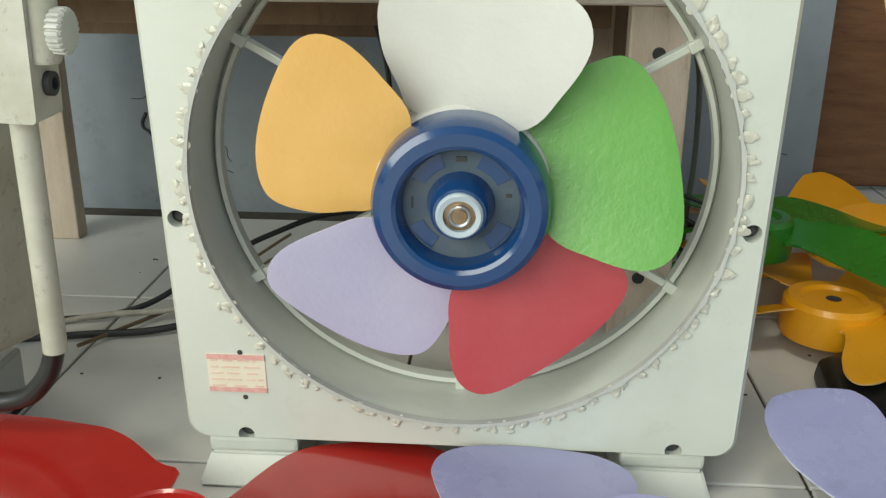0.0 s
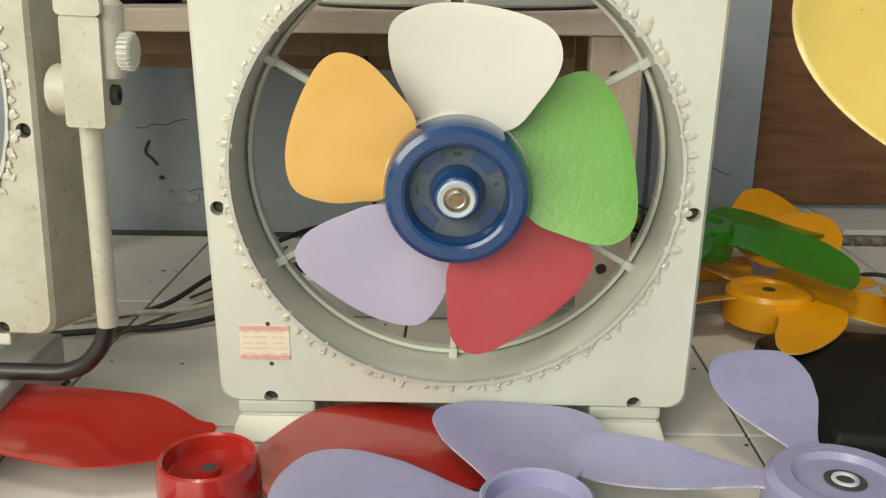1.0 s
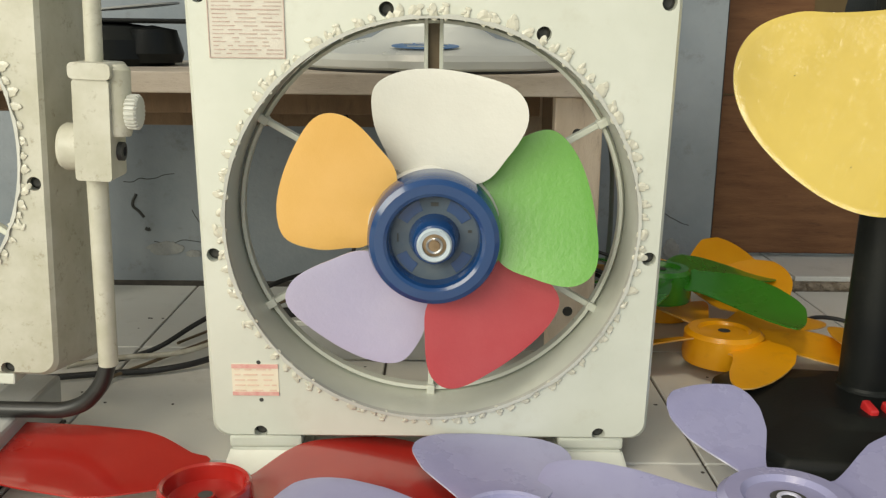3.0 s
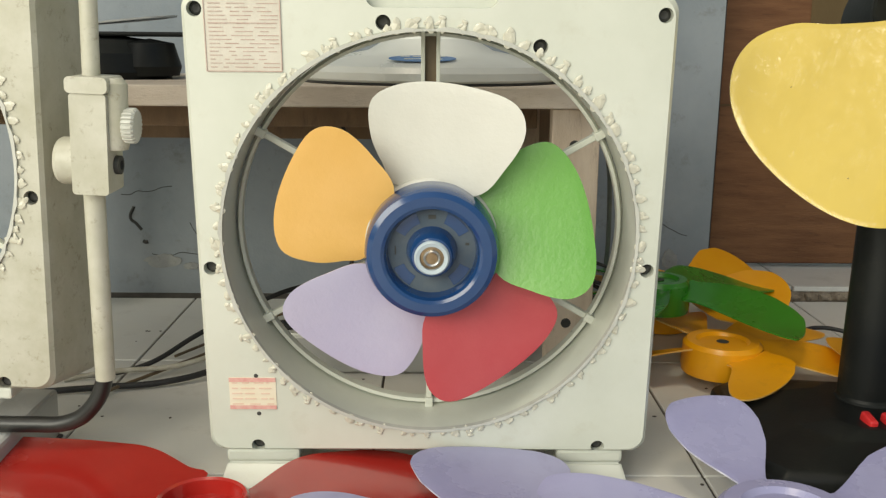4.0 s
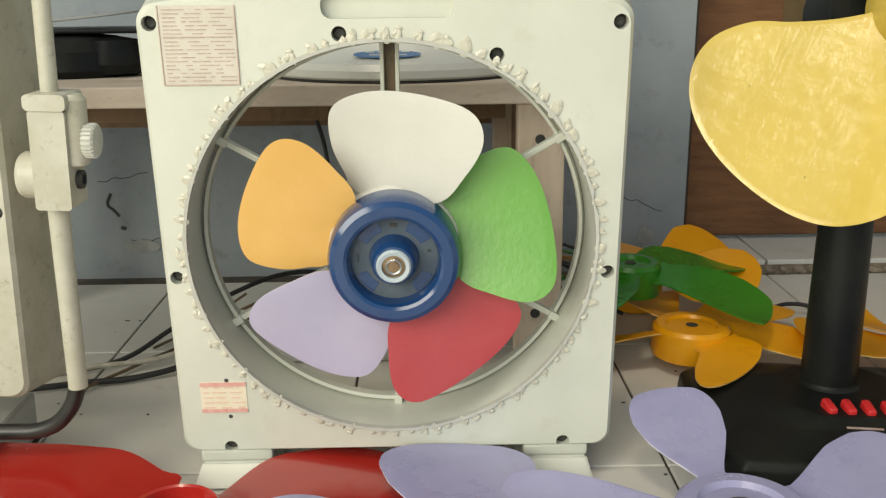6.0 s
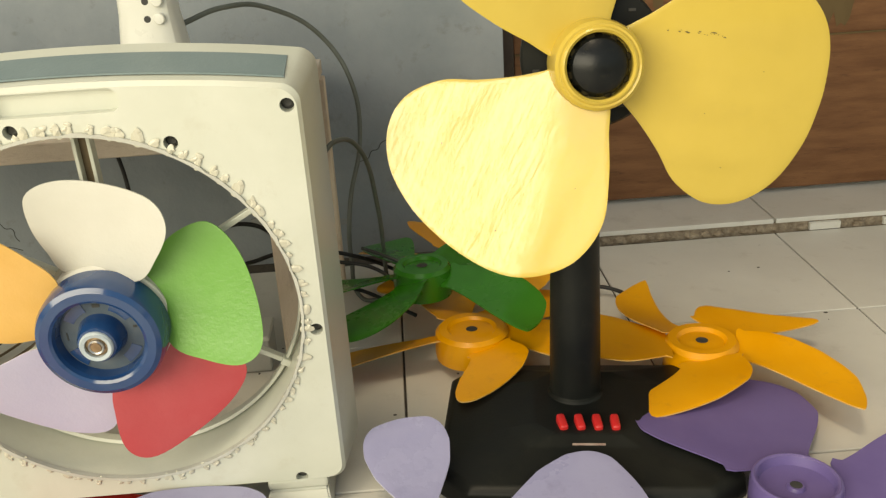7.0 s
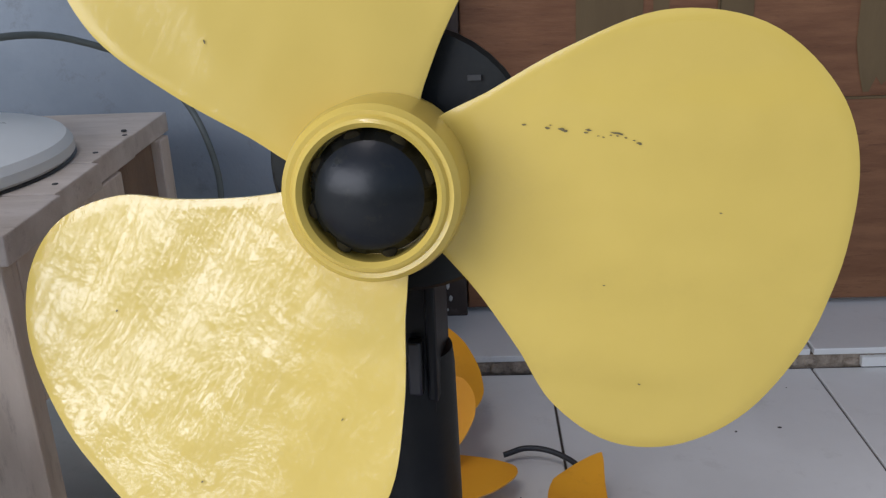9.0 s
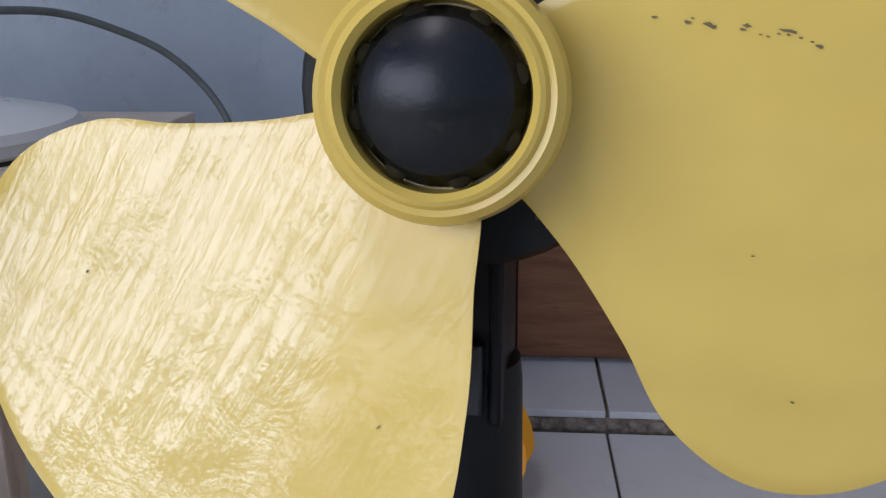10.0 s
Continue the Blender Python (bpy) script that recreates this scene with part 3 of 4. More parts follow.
def sticker(parent, x0, x1, z0, z1, rows, paper, ink, seed, y=-0.0006, header=None):
    rnd = random.Random(seed)
    st = part("sticker", box(x0, x1, y, 0.0, z0, z1), paper, parent, "worn paper sticker with unreadable print")
    for k in range(rows):
        z = z1 - (z1 - z0) * (k + 1.0) / (rows + 1)
        x = x0 + (x1 - x0) * 0.06
        while x < x1 - (x1 - x0) * 0.1:
            w = rnd.uniform(0.06, 0.3) * (x1 - x0)
            part("print_bar", box(x, min(x + w, x1 - 0.002), y - 0.0004, y - 0.0001, z - (z1 - z0) / rows * 0.10, z + (z1 - z0) / rows * 0.10), ink, st)
            x += w + rnd.uniform(0.04, 0.15) * (x1 - x0)
    if header:
        part("print_band", box(x0, x1, y - 0.0005, y - 0.0001, z1 - (z1 - z0) * 0.13, z1), header, st)
        part("print_band", box(x0, x1, y - 0.0005, y - 0.0001, z0, z0 + (z1 - z0) * 0.12), header, st)
    return st


box_fan = thing("box_fan", pose(FX, 0.012, 0.031, 3.9), "cream box fan, front guard sawn off, five coloured blades", "fan")
box_fan_body(box_fan, 1)
sticker(box_fan, -0.171, -0.113, 0.325, 0.384, 19, PAPER, INK, 2)
for x0, x1, z0, z1 in ((-0.171, -0.113, 0.3245, 0.3252), (-0.171, -0.1703, 0.3252, 0.384), (-0.1137, -0.113, 0.3252, 0.384), (-0.168, -0.116, 0.3605, 0.3611)):
    part("sticker_border", box(x0, x1, -0.0012, -0.0007, z0, z1), INK, box_fan, "faded printed border line")
sticker(box_fan, -0.169, -0.1295, 0.0405, 0.0695, 5, PAPER_PINK, INK_PINK, 3, header=INK_RED)
b = bmesh.new()
rows_ = []
for y in (0.012, 0.055):
    rows_.append([b.verts.new((x, y, HH + 0.0135 * (1 - (x / HW) ** 2) + 0.0005 + 0.0100 * y / 0.075)) for x in [-0.165 + 0.342 * k / 30 for k in range(31)]])
for k in range(30):
    b.faces.new((rows_[0][k], rows_[0][k + 1], rows_[1][k + 1], rows_[1][k]))
g = bmesh.ops.extrude_face_region(b, geom=b.faces[:])
for v in g["geom"]:
    if isinstance(v, bmesh.types.BMVert):
        v.co.z += 0.0012
part("top_sticker", b, TEAL, box_fan, "grey-teal strip along the top")
for x, z in ((-0.146, 0.071), (-0.145, 0.036)):
    part("screw_dot", lathe([(0, 0.0008), (0.0016, 0.0006), (0.0019, 0.0)], 10, "Y", m=Matrix.Translation((x, 0, z))), HOLE, box_fan)
for x0, x1, s in ((-0.176, -0.112, -1), (0.112, 0.170, 1)):
    bm = box(x0, x1, 0.004, 0.030, -0.0125, 0.0, 0.003)
    b2 = bmesh.new()
    y0, y1 = -0.012, 0.055
    sx = 0.006 * s
    vs = [b2.verts.new(c) for c in ((x0 + 0.001, 0.004, -0.0125), (x1 - 0.001, 0.004, -0.0125), (x1 + 0.004, -0.016, -0.0285), (x0 - 0.004, -0.016, -0.0285), (x0 + 0.001, 0.030, -0.0125), (x1 - 0.001, 0.030, -0.0125), (x1 + 0.004, 0.075, -0.0335), (x0 - 0.004, 0.075, -0.0335))]
    for f in ((0, 1, 2, 3), (4, 5, 6, 7), (0, 3, 7, 4), (1, 5, 6, 2), (2, 6, 7, 3), (0, 4, 5, 1)):
        b2.faces.new([vs[k] for k in f])
    bmesh.ops.bevel(b2, geom=b2.edges[:], offset=0.0018, segments=2, affect="EDGES")
    part("foot", join(bm, b2), CREAM, box_fan)

# the five-coloured propeller and its blue cap, at rest
HUBZ = CZ - 0.002
rotor = part("propeller_hub", lathe([(0, 0.0), (0.050, 0.0), (0.0545, -0.006), (0.0545, -0.040), (0.048, -0.042), (0, -0.042)], 48, "Y", m=Matrix.Translation((0.002, -0.002, HUBZ))), ROT_WHITE, box_fan, "pale propeller hub")
ROT_OUT = [(0.044, -0.029), (0.070, -0.052), (0.100, -0.064), (0.122, -0.052), (0.130, -0.010), (0.127, 0.030), (0.112, 0.056), (0.085, 0.056), (0.062, 0.045), (0.044, 0.029)]
for a, mt, lb in ((86, ROT_WHITE, "white blade"), (14, ROT_GREEN, "green blade"), (-58, ROT_RED, "red blade"), (230, ROT_LAV, "pale lavender blade"), (158, ROT_ORANGE, "pale orange blade")):
    bm = blade_bm(ROT_OUT, (0.09, 0.0), lambda x, y: -0.30 * y + 1.2 * y * y, 0.0022, 60, 7, "Y")
    bmesh.ops.transform(bm, matrix=Matrix.Translation((0.002, 0.004, HUBZ)) @ Matrix.Rotation(radians(-a), 4, "Y"), verts=bm.verts)
    part("blade", bm, [mt, mt], box_fan, lb)
T = Matrix.Translation((0.002, -0.006, HUBZ))
cap = part("hub_cap", lathe([(0.0360, 0.020), (0.0375, 0.0235), (0.0400, 0.0250), (0.0470, 0.0250), (0.0510, 0.0225), (0.0530, 0.0170), (0.0535, 0.008), (0.0535, -0.004), (0.030, -0.004), (0.030, 0.008), (0.0345, 0.009), (0.0360, 0.020)], 72, "Y", m=T), BLUE, box_fan, "glossy blue hub cap")
part("cap_face", lathe([(0, 0.0105), (0.0358, 0.0105), (0.0358, 0.006), (0, 0.006)], 48, "Y", m=T), BLUE_GREY, cap, "dusty recessed cap face")
part("boss", lathe([(0.0125, 0.029), (0.0155, 0.0282), (0.0172, 0.025), (0.0185, 0.018), (0.0205, 0.0100), (0.0, 0.0100), (0.0, 0.026), (0.0125, 0.026), (0.0125, 0.029)], 40, "Y", m=T), BLUE, cap)
T2 = Matrix.Translation((0.002, 0.005, HUBZ))
part("washer", lathe([(0.0095, 0.0425), (0.0125, 0.0432), (0.0138, 0.0415), (0.0138, 0.037), (0.0095, 0.037), (0.0095, 0.0425)], 40, "Y", m=T2), WHITE_RING, cap, "white washer ring")
part("shaft_end", lathe([(0, 0.0430), (0.0042, 0.0430), (0.0050, 0.0418), (0.0052, 0.0400), (0.0095, 0.0395), (0.0095, 0.036), (0, 0.036)], 30, "Y", m=T2), BRASS, cap, "brown metal shaft end")
part("shaft_ring", lathe([(0.0046, 0.0425), (0.0058, 0.0435), (0.0066, 0.0425), (0.0066, 0.038), (0.0046, 0.038), (0.0046, 0.0425)], 30, "Y", m=T2), STEEL, cap)
for a0, a1 in ((30, 68), (112, 150), (205, 238), (302, 335)):
    b = bmesh.new()
    lo, hi = [], []
    for k in range(9):
        a = radians(a0 + (a1 - a0) * k / 8)
        lo.append(b.verts.new((0.002 + 0.0245 * math.cos(a), -0.0172, HUBZ + 0.0245 * math.sin(a))))
        hi.append(b.verts.new((0.002 + 0.0335 * math.cos(a), -0.0172, HUBZ + 0.0335 * math.sin(a))))
    for k in range(8):
        b.faces.new((lo[k], lo[k + 1], hi[k + 1], hi[k]))
    g = bmesh.ops.extrude_face_region(b, geom=b.faces[:])
    for v in g["geom"]:
        if isinstance(v, bmesh.types.BMVert):
            v.co.y += 0.003
    part("cap_slot", b, BLUE, cap, "dark blue slot")
part("cap_mark", box(-0.001, 0.005, -0.0172, -0.0145, HUBZ + 0.0265, HUBZ + 0.0295), HOLE, cap)
part("cap_mark", box(-0.0275, -0.0265, -0.0172, -0.0145, HUBZ - 0.003, HUBZ + 0.004), HOLE, cap)
part("cap_mark", box(0.0285, 0.0315, -0.0172, -0.0145, HUBZ + 0.005, HUBZ + 0.007), HOLE, cap)

# the box fan on a tube stand
stand_fan = thing("stand_box_fan", pose(-0.507, 0.008, 0.094, 1.0, 2.2, 0), "cream box fan hung in a bent tube stand with rubber-sleeved base", "fan")
# the darker shell colour stands in for the shade this fan is in
box_fan_body(stand_fan, 7, CREAM_DIRTY_SHADED)
part("lower_ledge", box(-0.15, 0.15, 0.004, 0.03, -0.011, -0.0005, 0.002), CREAM, stand_fan)
PX = 0.237
part("upper_tube", lathe([(0, 0.252), (0.0068, 0.252), (0.0068, 0.62), (0, 0.62)], 24), CREAM_DIRTY_SHADED, stand_fan, "stained cream tube", at=pose(PX - 0.005, -0.004, 0))
part("lower_tube", lathe([(0, 0.015), (0.0080, 0.015), (0.0084, 0.19), (0, 0.19)], 24), CREAM_DIRTY_SHADED, stand_fan, "stained cream tube", at=pose(PX - 0.0035, -0.004, 0, 0, -1.0, 0))
clamp = part("clamp", rounded_bar(PX - 0.0155, PX + 0.0125, 0.1755, 0.2535, -0.025, 0.010, 0.003), CREAM_DIRTY_SHADED, stand_fan, "tube clamp with side knob")
part("clamp_collar", rounded_bar(PX - 0.0175, PX + 0.0145, 0.2535, 0.266, -0.027, 0.012, 0.004), CREAM_DIRTY_SHADED, clamp)
part("knob_barrel", lathe([(0, 0), (0.0095, 0.001), (0.0105, 0.004), (0.0105, 0.052), (0.007, 0.056), (0, 0.056)], 28), CREAM_DIRTY_SHADED, clamp, at=pose(PX + 0.014, -0.010, 0.209))
bm = lathe([(0, -0.0045), (0.0120, -0.0045), (0.0130, -0.003), (0.0130, 0.0035), (0.0115, 0.005), (0, 0.0058)], 160, "X")
for v in bm.verts:
    a = math.atan2(v.co.z, v.co.y)
    r = math.hypot(v.co.y, v.co.z)
    if r > 0.011:
        s = 1 + 0.07 * (1 if math.cos(22 * a) > -0.2 else -1)
        v.co.y *= s
        v.co.z *= s
part("knob", bm, GREY_RIM, clamp, "ribbed knob", at=pose(PX + 0.0265, -0.010, 0.229), angle=25)
part("pivot_disc", lathe([(0, -0.012), (0.017, -0.012), (0.019, -0.009), (0.019, 0.009), (0.017, 0.012), (0, 0.012)], 32, "X"), CREAM_DIRTY_SHADED, stand_fan, at=pose(PX - 0.024, 0.006, 0.197))
part("pivot_screw", lathe([(0, 0.0), (0.0075, 0.0), (0.0075, 0.004), (0.004, 0.0045), (0.004, 0.001), (0, 0.001)], 20, "X"), HOLE, stand_fan, at=pose(PX + 0.0125, -0.006, 0.197))
tube("rubber_sleeve", [(PX - 0.0050, -0.004, 0.035), (PX - 0.0055, -0.004, 0.012), (PX - 0.017, -0.004, -0.012), (PX - 0.035, -0.002, -0.026), (PX - 0.07, 0.0, -0.031), (PX - 0.20, 0.004, -0.031), (PX - 0.46, 0.004, -0.031)], 0.0070, RUBBER, stand_fan, "black rubber-sleeved base tube")
leg = part("base_leg", box(0.110, 0.150, -0.17, 0.10, -0.088, -0.040, 0.004), STRIP, stand_fan, "grey base foot")
part("rubber_pad", box(0.108, 0.152, -0.172, 0.102, -0.0935, -0.0875, 0.002), RUBBER, leg)

# ---- table fan with three yellow blades ----
table_fan = thing("table_fan", pose(0.43, 0.085, 0, 0, 0, -9), "black table fan with three glossy yellow painted blades and no guard", "fan")


def base_bm():
    b = bmesh.new()
    loops = []
    for sx, sy, cut, z in ((0.146, 0.120, 0.03, 0.0), (0.148, 0.122, 0.032, 0.004), (0.146, 0.120, 0.032, 0.020), (0.139, 0.113, 0.03, 0.026), (0.085, 0.075, 0.03, 0.034), (0.052, 0.060, 0.02, 0.041)):
        pts = []
        for qx, qy in ((1, -1), (1, 1), (-1, 1), (-1, -1)):
            first, second = ((sx - cut, sy), (sx, sy - cut)) if qx * qy < 0 else ((sx, sy - cut), (sx - cut, sy))
            for p in (first, second):
                pts.append((qx * p[0], qy * p[1]))
        loops.append([b.verts.new((x, y + (0.012 if z > 0.03 else 0), z)) for x, y in pts])
    for p, q in zip(loops, loops[1:]):
        for i in range(8):
            j = (i + 1) % 8
            b.faces.new((p[i], p[j], q[j], q[i]))
    b.faces.new(loops[-1])
    b.faces.new(loops[0][::-1])
    bmesh.ops.bevel(b, geom=[e for e in b.edges], offset=0.003, segments=3, affect="EDGES", profile=0.6)
    return b


part("base", base_bm(), BLACK, table_fan)
for i in range(4):
    part("button", box(-0.0044, 0.0044, -0.0100, 0.0100, -0.004, 0.0070, 0.0030, 3), REDBTN, table_fan, "red push button", at=pose(-0.0235 + 0.0175 * i, -0.033, 0.041, 12, 0, 14 - 3 * i))
part("maker_mark", box(-0.014, 0.018, -0.0605, -0.0555, 0.0345, 0.0362), INK, table_fan, "pale worn maker's lettering as a bar")
part("pole_foot", lathe([(0, 0.0), (0.031, 0.0), (0.030, 0.004), (0.0275, 0.007), (0.0262, 0.012), (0, 0.012)], 40), BLACK, table_fan, at=pose(-0.008, 0.032, 0.036))
part("pole", lathe([(0.0268, 0.04), (0.0262, 0.10), (0.0235, 0.275), (0.0225, 0.285), (0.0, 0.285)], 40), BLACK, table_fan, at=pose(-0.008, 0.032, 0))
neck = part("neck", box(-0.015, 0.015, -0.017, 0.018, 0.25, 0.375, 0.004), BLACK, table_fan, at=pose(-0.006, 0.030, 0))
part("neck_cheek", box(0.0105, 0.0165, -0.020, 0.016, 0.262, 0.345, 0.002), BLACK, neck)
part("neck_cheek", box(-0.0165, -0.0105, -0.020, 0.016, 0.262, 0.345, 0.002), BLACK, neck)
part("catch", box(0.001, 0.009, -0.0245, -0.0165, 0.268, 0.300, 0.0015), RUBBER, neck)
HEAD = pose(0.43, 0.085, 0, 0, 0, -9).inverted() @ pose(0.425, 0.016, 0.408, -7.2, 0, -3.6)      # tipped up and turned a little


def on_head(bm):
    bmesh.ops.transform(bm, matrix=HEAD, verts=bm.verts)
    return bm


motor_case = part("motor_case", on_head(lathe([(0, -0.055), (0.045, -0.055), (0.054, -0.065), (0.056, -0.085), (0.055, -0.140), (0.044, -0.165), (0.02, -0.172), (0, -0.172)], 40, "Y", m=Matrix.Translation((0.004, 0, 0.004)))), BLACK, table_fan, "black motor housing")
part("guard_mount", on_head(lathe([(0, -0.046), (0.060, -0.046), (0.062, -0.049), (0.062, -0.054), (0, -0.054)], 44, "Y", m=Matrix.Translation((0.004, 0, 0.004)))), BLACK, motor_case, "black guard mounting plate")
for k in range(10):
    a = 2 * math.pi * k / 10 + 0.2
    part("case_vent", on_head(box(0.004 + 0.05 * math.cos(a) - 0.003, 0.004 + 0.05 * math.cos(a) + 0.003, 0.0435, 0.047, 0.004 + 0.05 * math.sin(a) - 0.0012, 0.004 + 0.05 * math.sin(a) + 0.0012)), HOLE, motor_case)
Y_OUT = [(0.012, 0.022), (0.040, 0.046), (0.068, 0.068), (0.102, 0.087), (0.140, 0.088), (0.172, 0.070), (0.191, 0.041), (0.198, 0.0), (0.194, -0.045), (0.178, -0.083), (0.151, -0.106), (0.120, -0.110), (0.090, -0.094), (0.070, -0.069), (0.049, -0.046), (0.031, -0.030), (0.012, -0.014)]


def y_height(x, y, angle=-10):
    """The pitch of a blade; the three are not bent quite alike."""
    off, pitch, bow, dish = {-10: (-0.016, 0.18, -0.15, -0.45), 110: (-0.018, 0.25, -0.5, 0.15), 230: (-0.012, 0.27, 0.45, 0.70)}[angle]
    return off + pitch * y + bow * y * y + dish * ((x - 0.1) ** 2 - 0.003)


def yellow_blade(angle):
    bm = blade_bm([(0.985 * x, 0.985 * y) for x, y in Y_OUT], (0.112, 0.0), lambda x, y: y_height(x, y, angle), 0.003, 110, 26, "Y")
    for v in bm.verts:
        p = Vector((v.co.x * 9, v.co.z * 38, 3.1))
        q = Vector((v.co.x * 80, v.co.z * 95, 1.7))
        v.co.y += 0.0012 * noise.noise(p) + 0.00025 * noise.noise(q)
    bmesh.ops.transform(bm, matrix=Matrix.Rotation(radians(-angle), 4, "Y"), verts=bm.verts)
    return on_head(bm)


y_hub = part("propeller_hub", on_head(lathe([(0.0265, 0.020), (0.0285, 0.0225), (0.0300, 0.0215), (0.0312, 0.0195), (0.0330, 0.0200), (0.0354, 0.0170), (0.0368, 0.010), (0.0370, -0.030), (0.0, -0.030), (0.0, 0.004), (0.0265, 0.006), (0.0265, 0.020)], 72, "Y")), YELLOW, table_fan, "yellow painted hub ring")
for a in (-10, 110, 230):
    part("blade", yellow_blade(a), [YELLOW_THICK if a == 230 else YELLOW, YELLOW_EDGE], table_fan, "wide yellow blade with thick glossy brush marks" if a == 230 else "wide glossy yellow blade")
bm = lathe([(0, 0.0265), (0.008, 0.0258), (0.016, 0.0232), (0.0215, 0.0195), (0.0245, 0.0150), (0.0255, 0.009), (0.0255, 0.003), (0, 0.003)], 96, "Y")
for v in bm.verts:
    r = math.hypot(v.co.x, v.co.z)
    if 0.0235 < r < 0.0252 and math.cos(8 * math.atan2(v.co.z, v.co.x)) > 0.72:
        v.co.y += 0.0040
nut = part("spinner_nut", on_head(bm), SPINNER, y_hub, "black domed spinner nut with notches")
for k in range(8):
    a = 2 * math.pi * (k + 0.35) / 8
    bm = bmesh.new()
    bmesh.ops.create_icosphere(bm, subdivisions=2, radius=1.0, matrix=Matrix.Translation((0.0236 * math.cos(a), -0.0160, 0.0236 * math.sin(a))) @ Matrix.Rotation(-a, 4, "Y") @ Matrix.Diagonal((0.0026, 0.0014, 0.0034, 1)))
    part("grip_notch", on_head(bm), NOTCH, nut, "dirty brown grip notch")


# ---- loose propellers on the floor ----
def petal(length, width, sweep=0.0, root=0.03, square=2.2, mid=0.62, neck=0.26):
    """The outline of a propeller blade: narrow at the root, widest past the middle, rounded at the tip."""
    up, down = [], []
    for k in range(15):
        u = k / 14 if k < 8 else 1 - (1 - k / 14) ** 1.35 * 1.0
        if u < mid:
            s = u / mid
            f = neck + (1 - neck) * (s * s * (3 - 2 * s)) ** 0.8
        else:
            f = max(0.0, 1 - ((u - mid) / (1 - mid)) ** square) ** (1 / square)
        x = root + (length - root) * u
        c = sweep * u * u
        up.append((x, c + width / 2 * f))
        down.append((x, c - width / 2 * f))
    return up[:-1] + [up[-1]] + down[-2::-1]


def hub_bm(r, h, kind):
    if kind == "cup":      # open cup with a centre boss
        return lathe([(0.0, h * 0.70), (0.0035, h * 0.70), (0.0045, h * 0.80), (0.007, h * 0.80), (0.0085, h * 0.72), (r * 0.80, h * 0.76), (r * 0.86, h * 0.97), (r * 0.92, h), (r * 0.97, h * 0.97), (r, h * 0.85), (r * 1.02, h * 0.3), (r * 0.98, 0.0), (0, 0)], 48)
    return lathe([(0.0, h * 0.80), (0.004, h * 0.80), (0.005, h * 0.93), (r * 0.60, h * 0.90), (r * 0.68, h), (r * 0.90, h), (r, h * 0.88), (r * 1.03, h * 0.2), (r, 0.0), (0, 0)], 48)


EDGES = {LAV: LAV_EDGE, ORANGE: ORANGE_EDGE}


def propeller(name, m, label, material, r, h, blades, length, width, sweep, slope, z0, bend=0.0, kind="cup", bore=None, square=2.2, mid=0.62, neck=0.26):
    """blades: angles, or (angle, length, width, slope, rise of the tip, sweep, squareness, widest point, offset) where one differs."""
    p = thing(name, m, label, "fan propeller", "loose fan propellers")
    hub = part("hub", hub_bm(r, h, kind), material, p)
    part("bore", lathe([(0.0, h * 0.81), (0.0042, h * 0.81), (0.0055, h * 0.805)] if bore is None else [(0.0, h * 0.92), (bore * 0.45, h * 0.935), (bore * 0.9, h * 0.955), (bore, h * 0.945)], 20), HOLE, hub, "dark shaft hole")
    if bore and bore > 0.01:
        part("bore_ring", lathe([(bore * 0.42, h * 0.95), (bore * 0.48, h * 0.985), (bore * 0.62, h * 0.985), (bore * 0.66, h * 0.95)], 28), LAV_EDGE, hub, "pale inner ring")
    for bl in blades:
        own = bl if isinstance(bl, tuple) else (bl,)
        a, L, W, sl, bd, sw, sq, md, aside = own + (bl, length, width, slope, bend, sweep, square, mid, 0.0)[len(own):]
        bm = blade_bm(petal(L, W, sw, r * 0.9, sq, md, neck), (r * 0.9 + 0.55 * (L - r * 0.9), 0.30 * sw), lambda x, y: z0 + sl * y * (1 - 0.25 * x / L) + bd * (x / L) ** 2 + 0.5 * abs(sl) * (y * y / W), 0.0024, 84, 8)
        part("blade", bm, [material, EDGES.get(material, material)], p, at=pose(0, 0, 0, 0, 0, a) @ Matrix.Translation((0, aside, 0)))
    return p


propeller("red_propeller", pose(-0.167, -0.110, 0.002), "red glossy three-blade fan propeller lying on the tiles", RED, 0.035, 0.050, ((28, 0.215, 0.155, 0.03, -0.014, 0.0, 2.6, 0.45), (168, 0.300, 0.108, -0.06, 0.006, 0.0, 2.0, 0.30, -0.052), (262, 0.215, 0.150, 0.06, 0.012, 0.0, 2.6, 0.45)), 0.215, 0.150, 0.0, 0.05, 0.027, kind="cup", neck=0.40)
propeller("lavender_propeller", pose(0.054, -0.150, 0.002), "lavender five-blade fan propeller lying on the tiles", LAV, 0.038, 0.048, ((92, 0.160, 0.132, 0.08, 0.004, 0.0, 2.5, 0.70), (166, 0.178, 0.100, 0.04, 0.004, 0.0, 2.6, 0.66), (239,), (311,)), 0.165, 0.112, 0.0, 0.14, 0.030, kind="cup", square=3.0, mid=0.72, neck=0.40)
propeller("lavender_propeller", pose(0.267, -0.106, 0.002), "lavender five-blade fan propeller with a hollow dark bore", LAV, 0.052, 0.040, ((100, 0.153, 0.082, -0.05, 0.038), (20, 0.200, 0.105, 0.26), (167, 0.188, 0.054, -0.25, 0.0), 246, 318), 0.180, 0.090, 0.0, 0.22, 0.030, kind="flat", bore=0.014, square=2.8, mid=0.70)
propeller("purple_propeller", pose(0.592, -0.060, 0.002), "dark purple wide-blade fan propeller beside the black base", PURPLE, 0.040, 0.040, ((100, 0.200, 0.200, 0.12, 0.0, -0.010, 2.3, 0.55), (-14,), (226,)), 0.185, 0.185, 0.0, 0.14, 0.026, kind="cup", mid=0.58, neck=0.4)
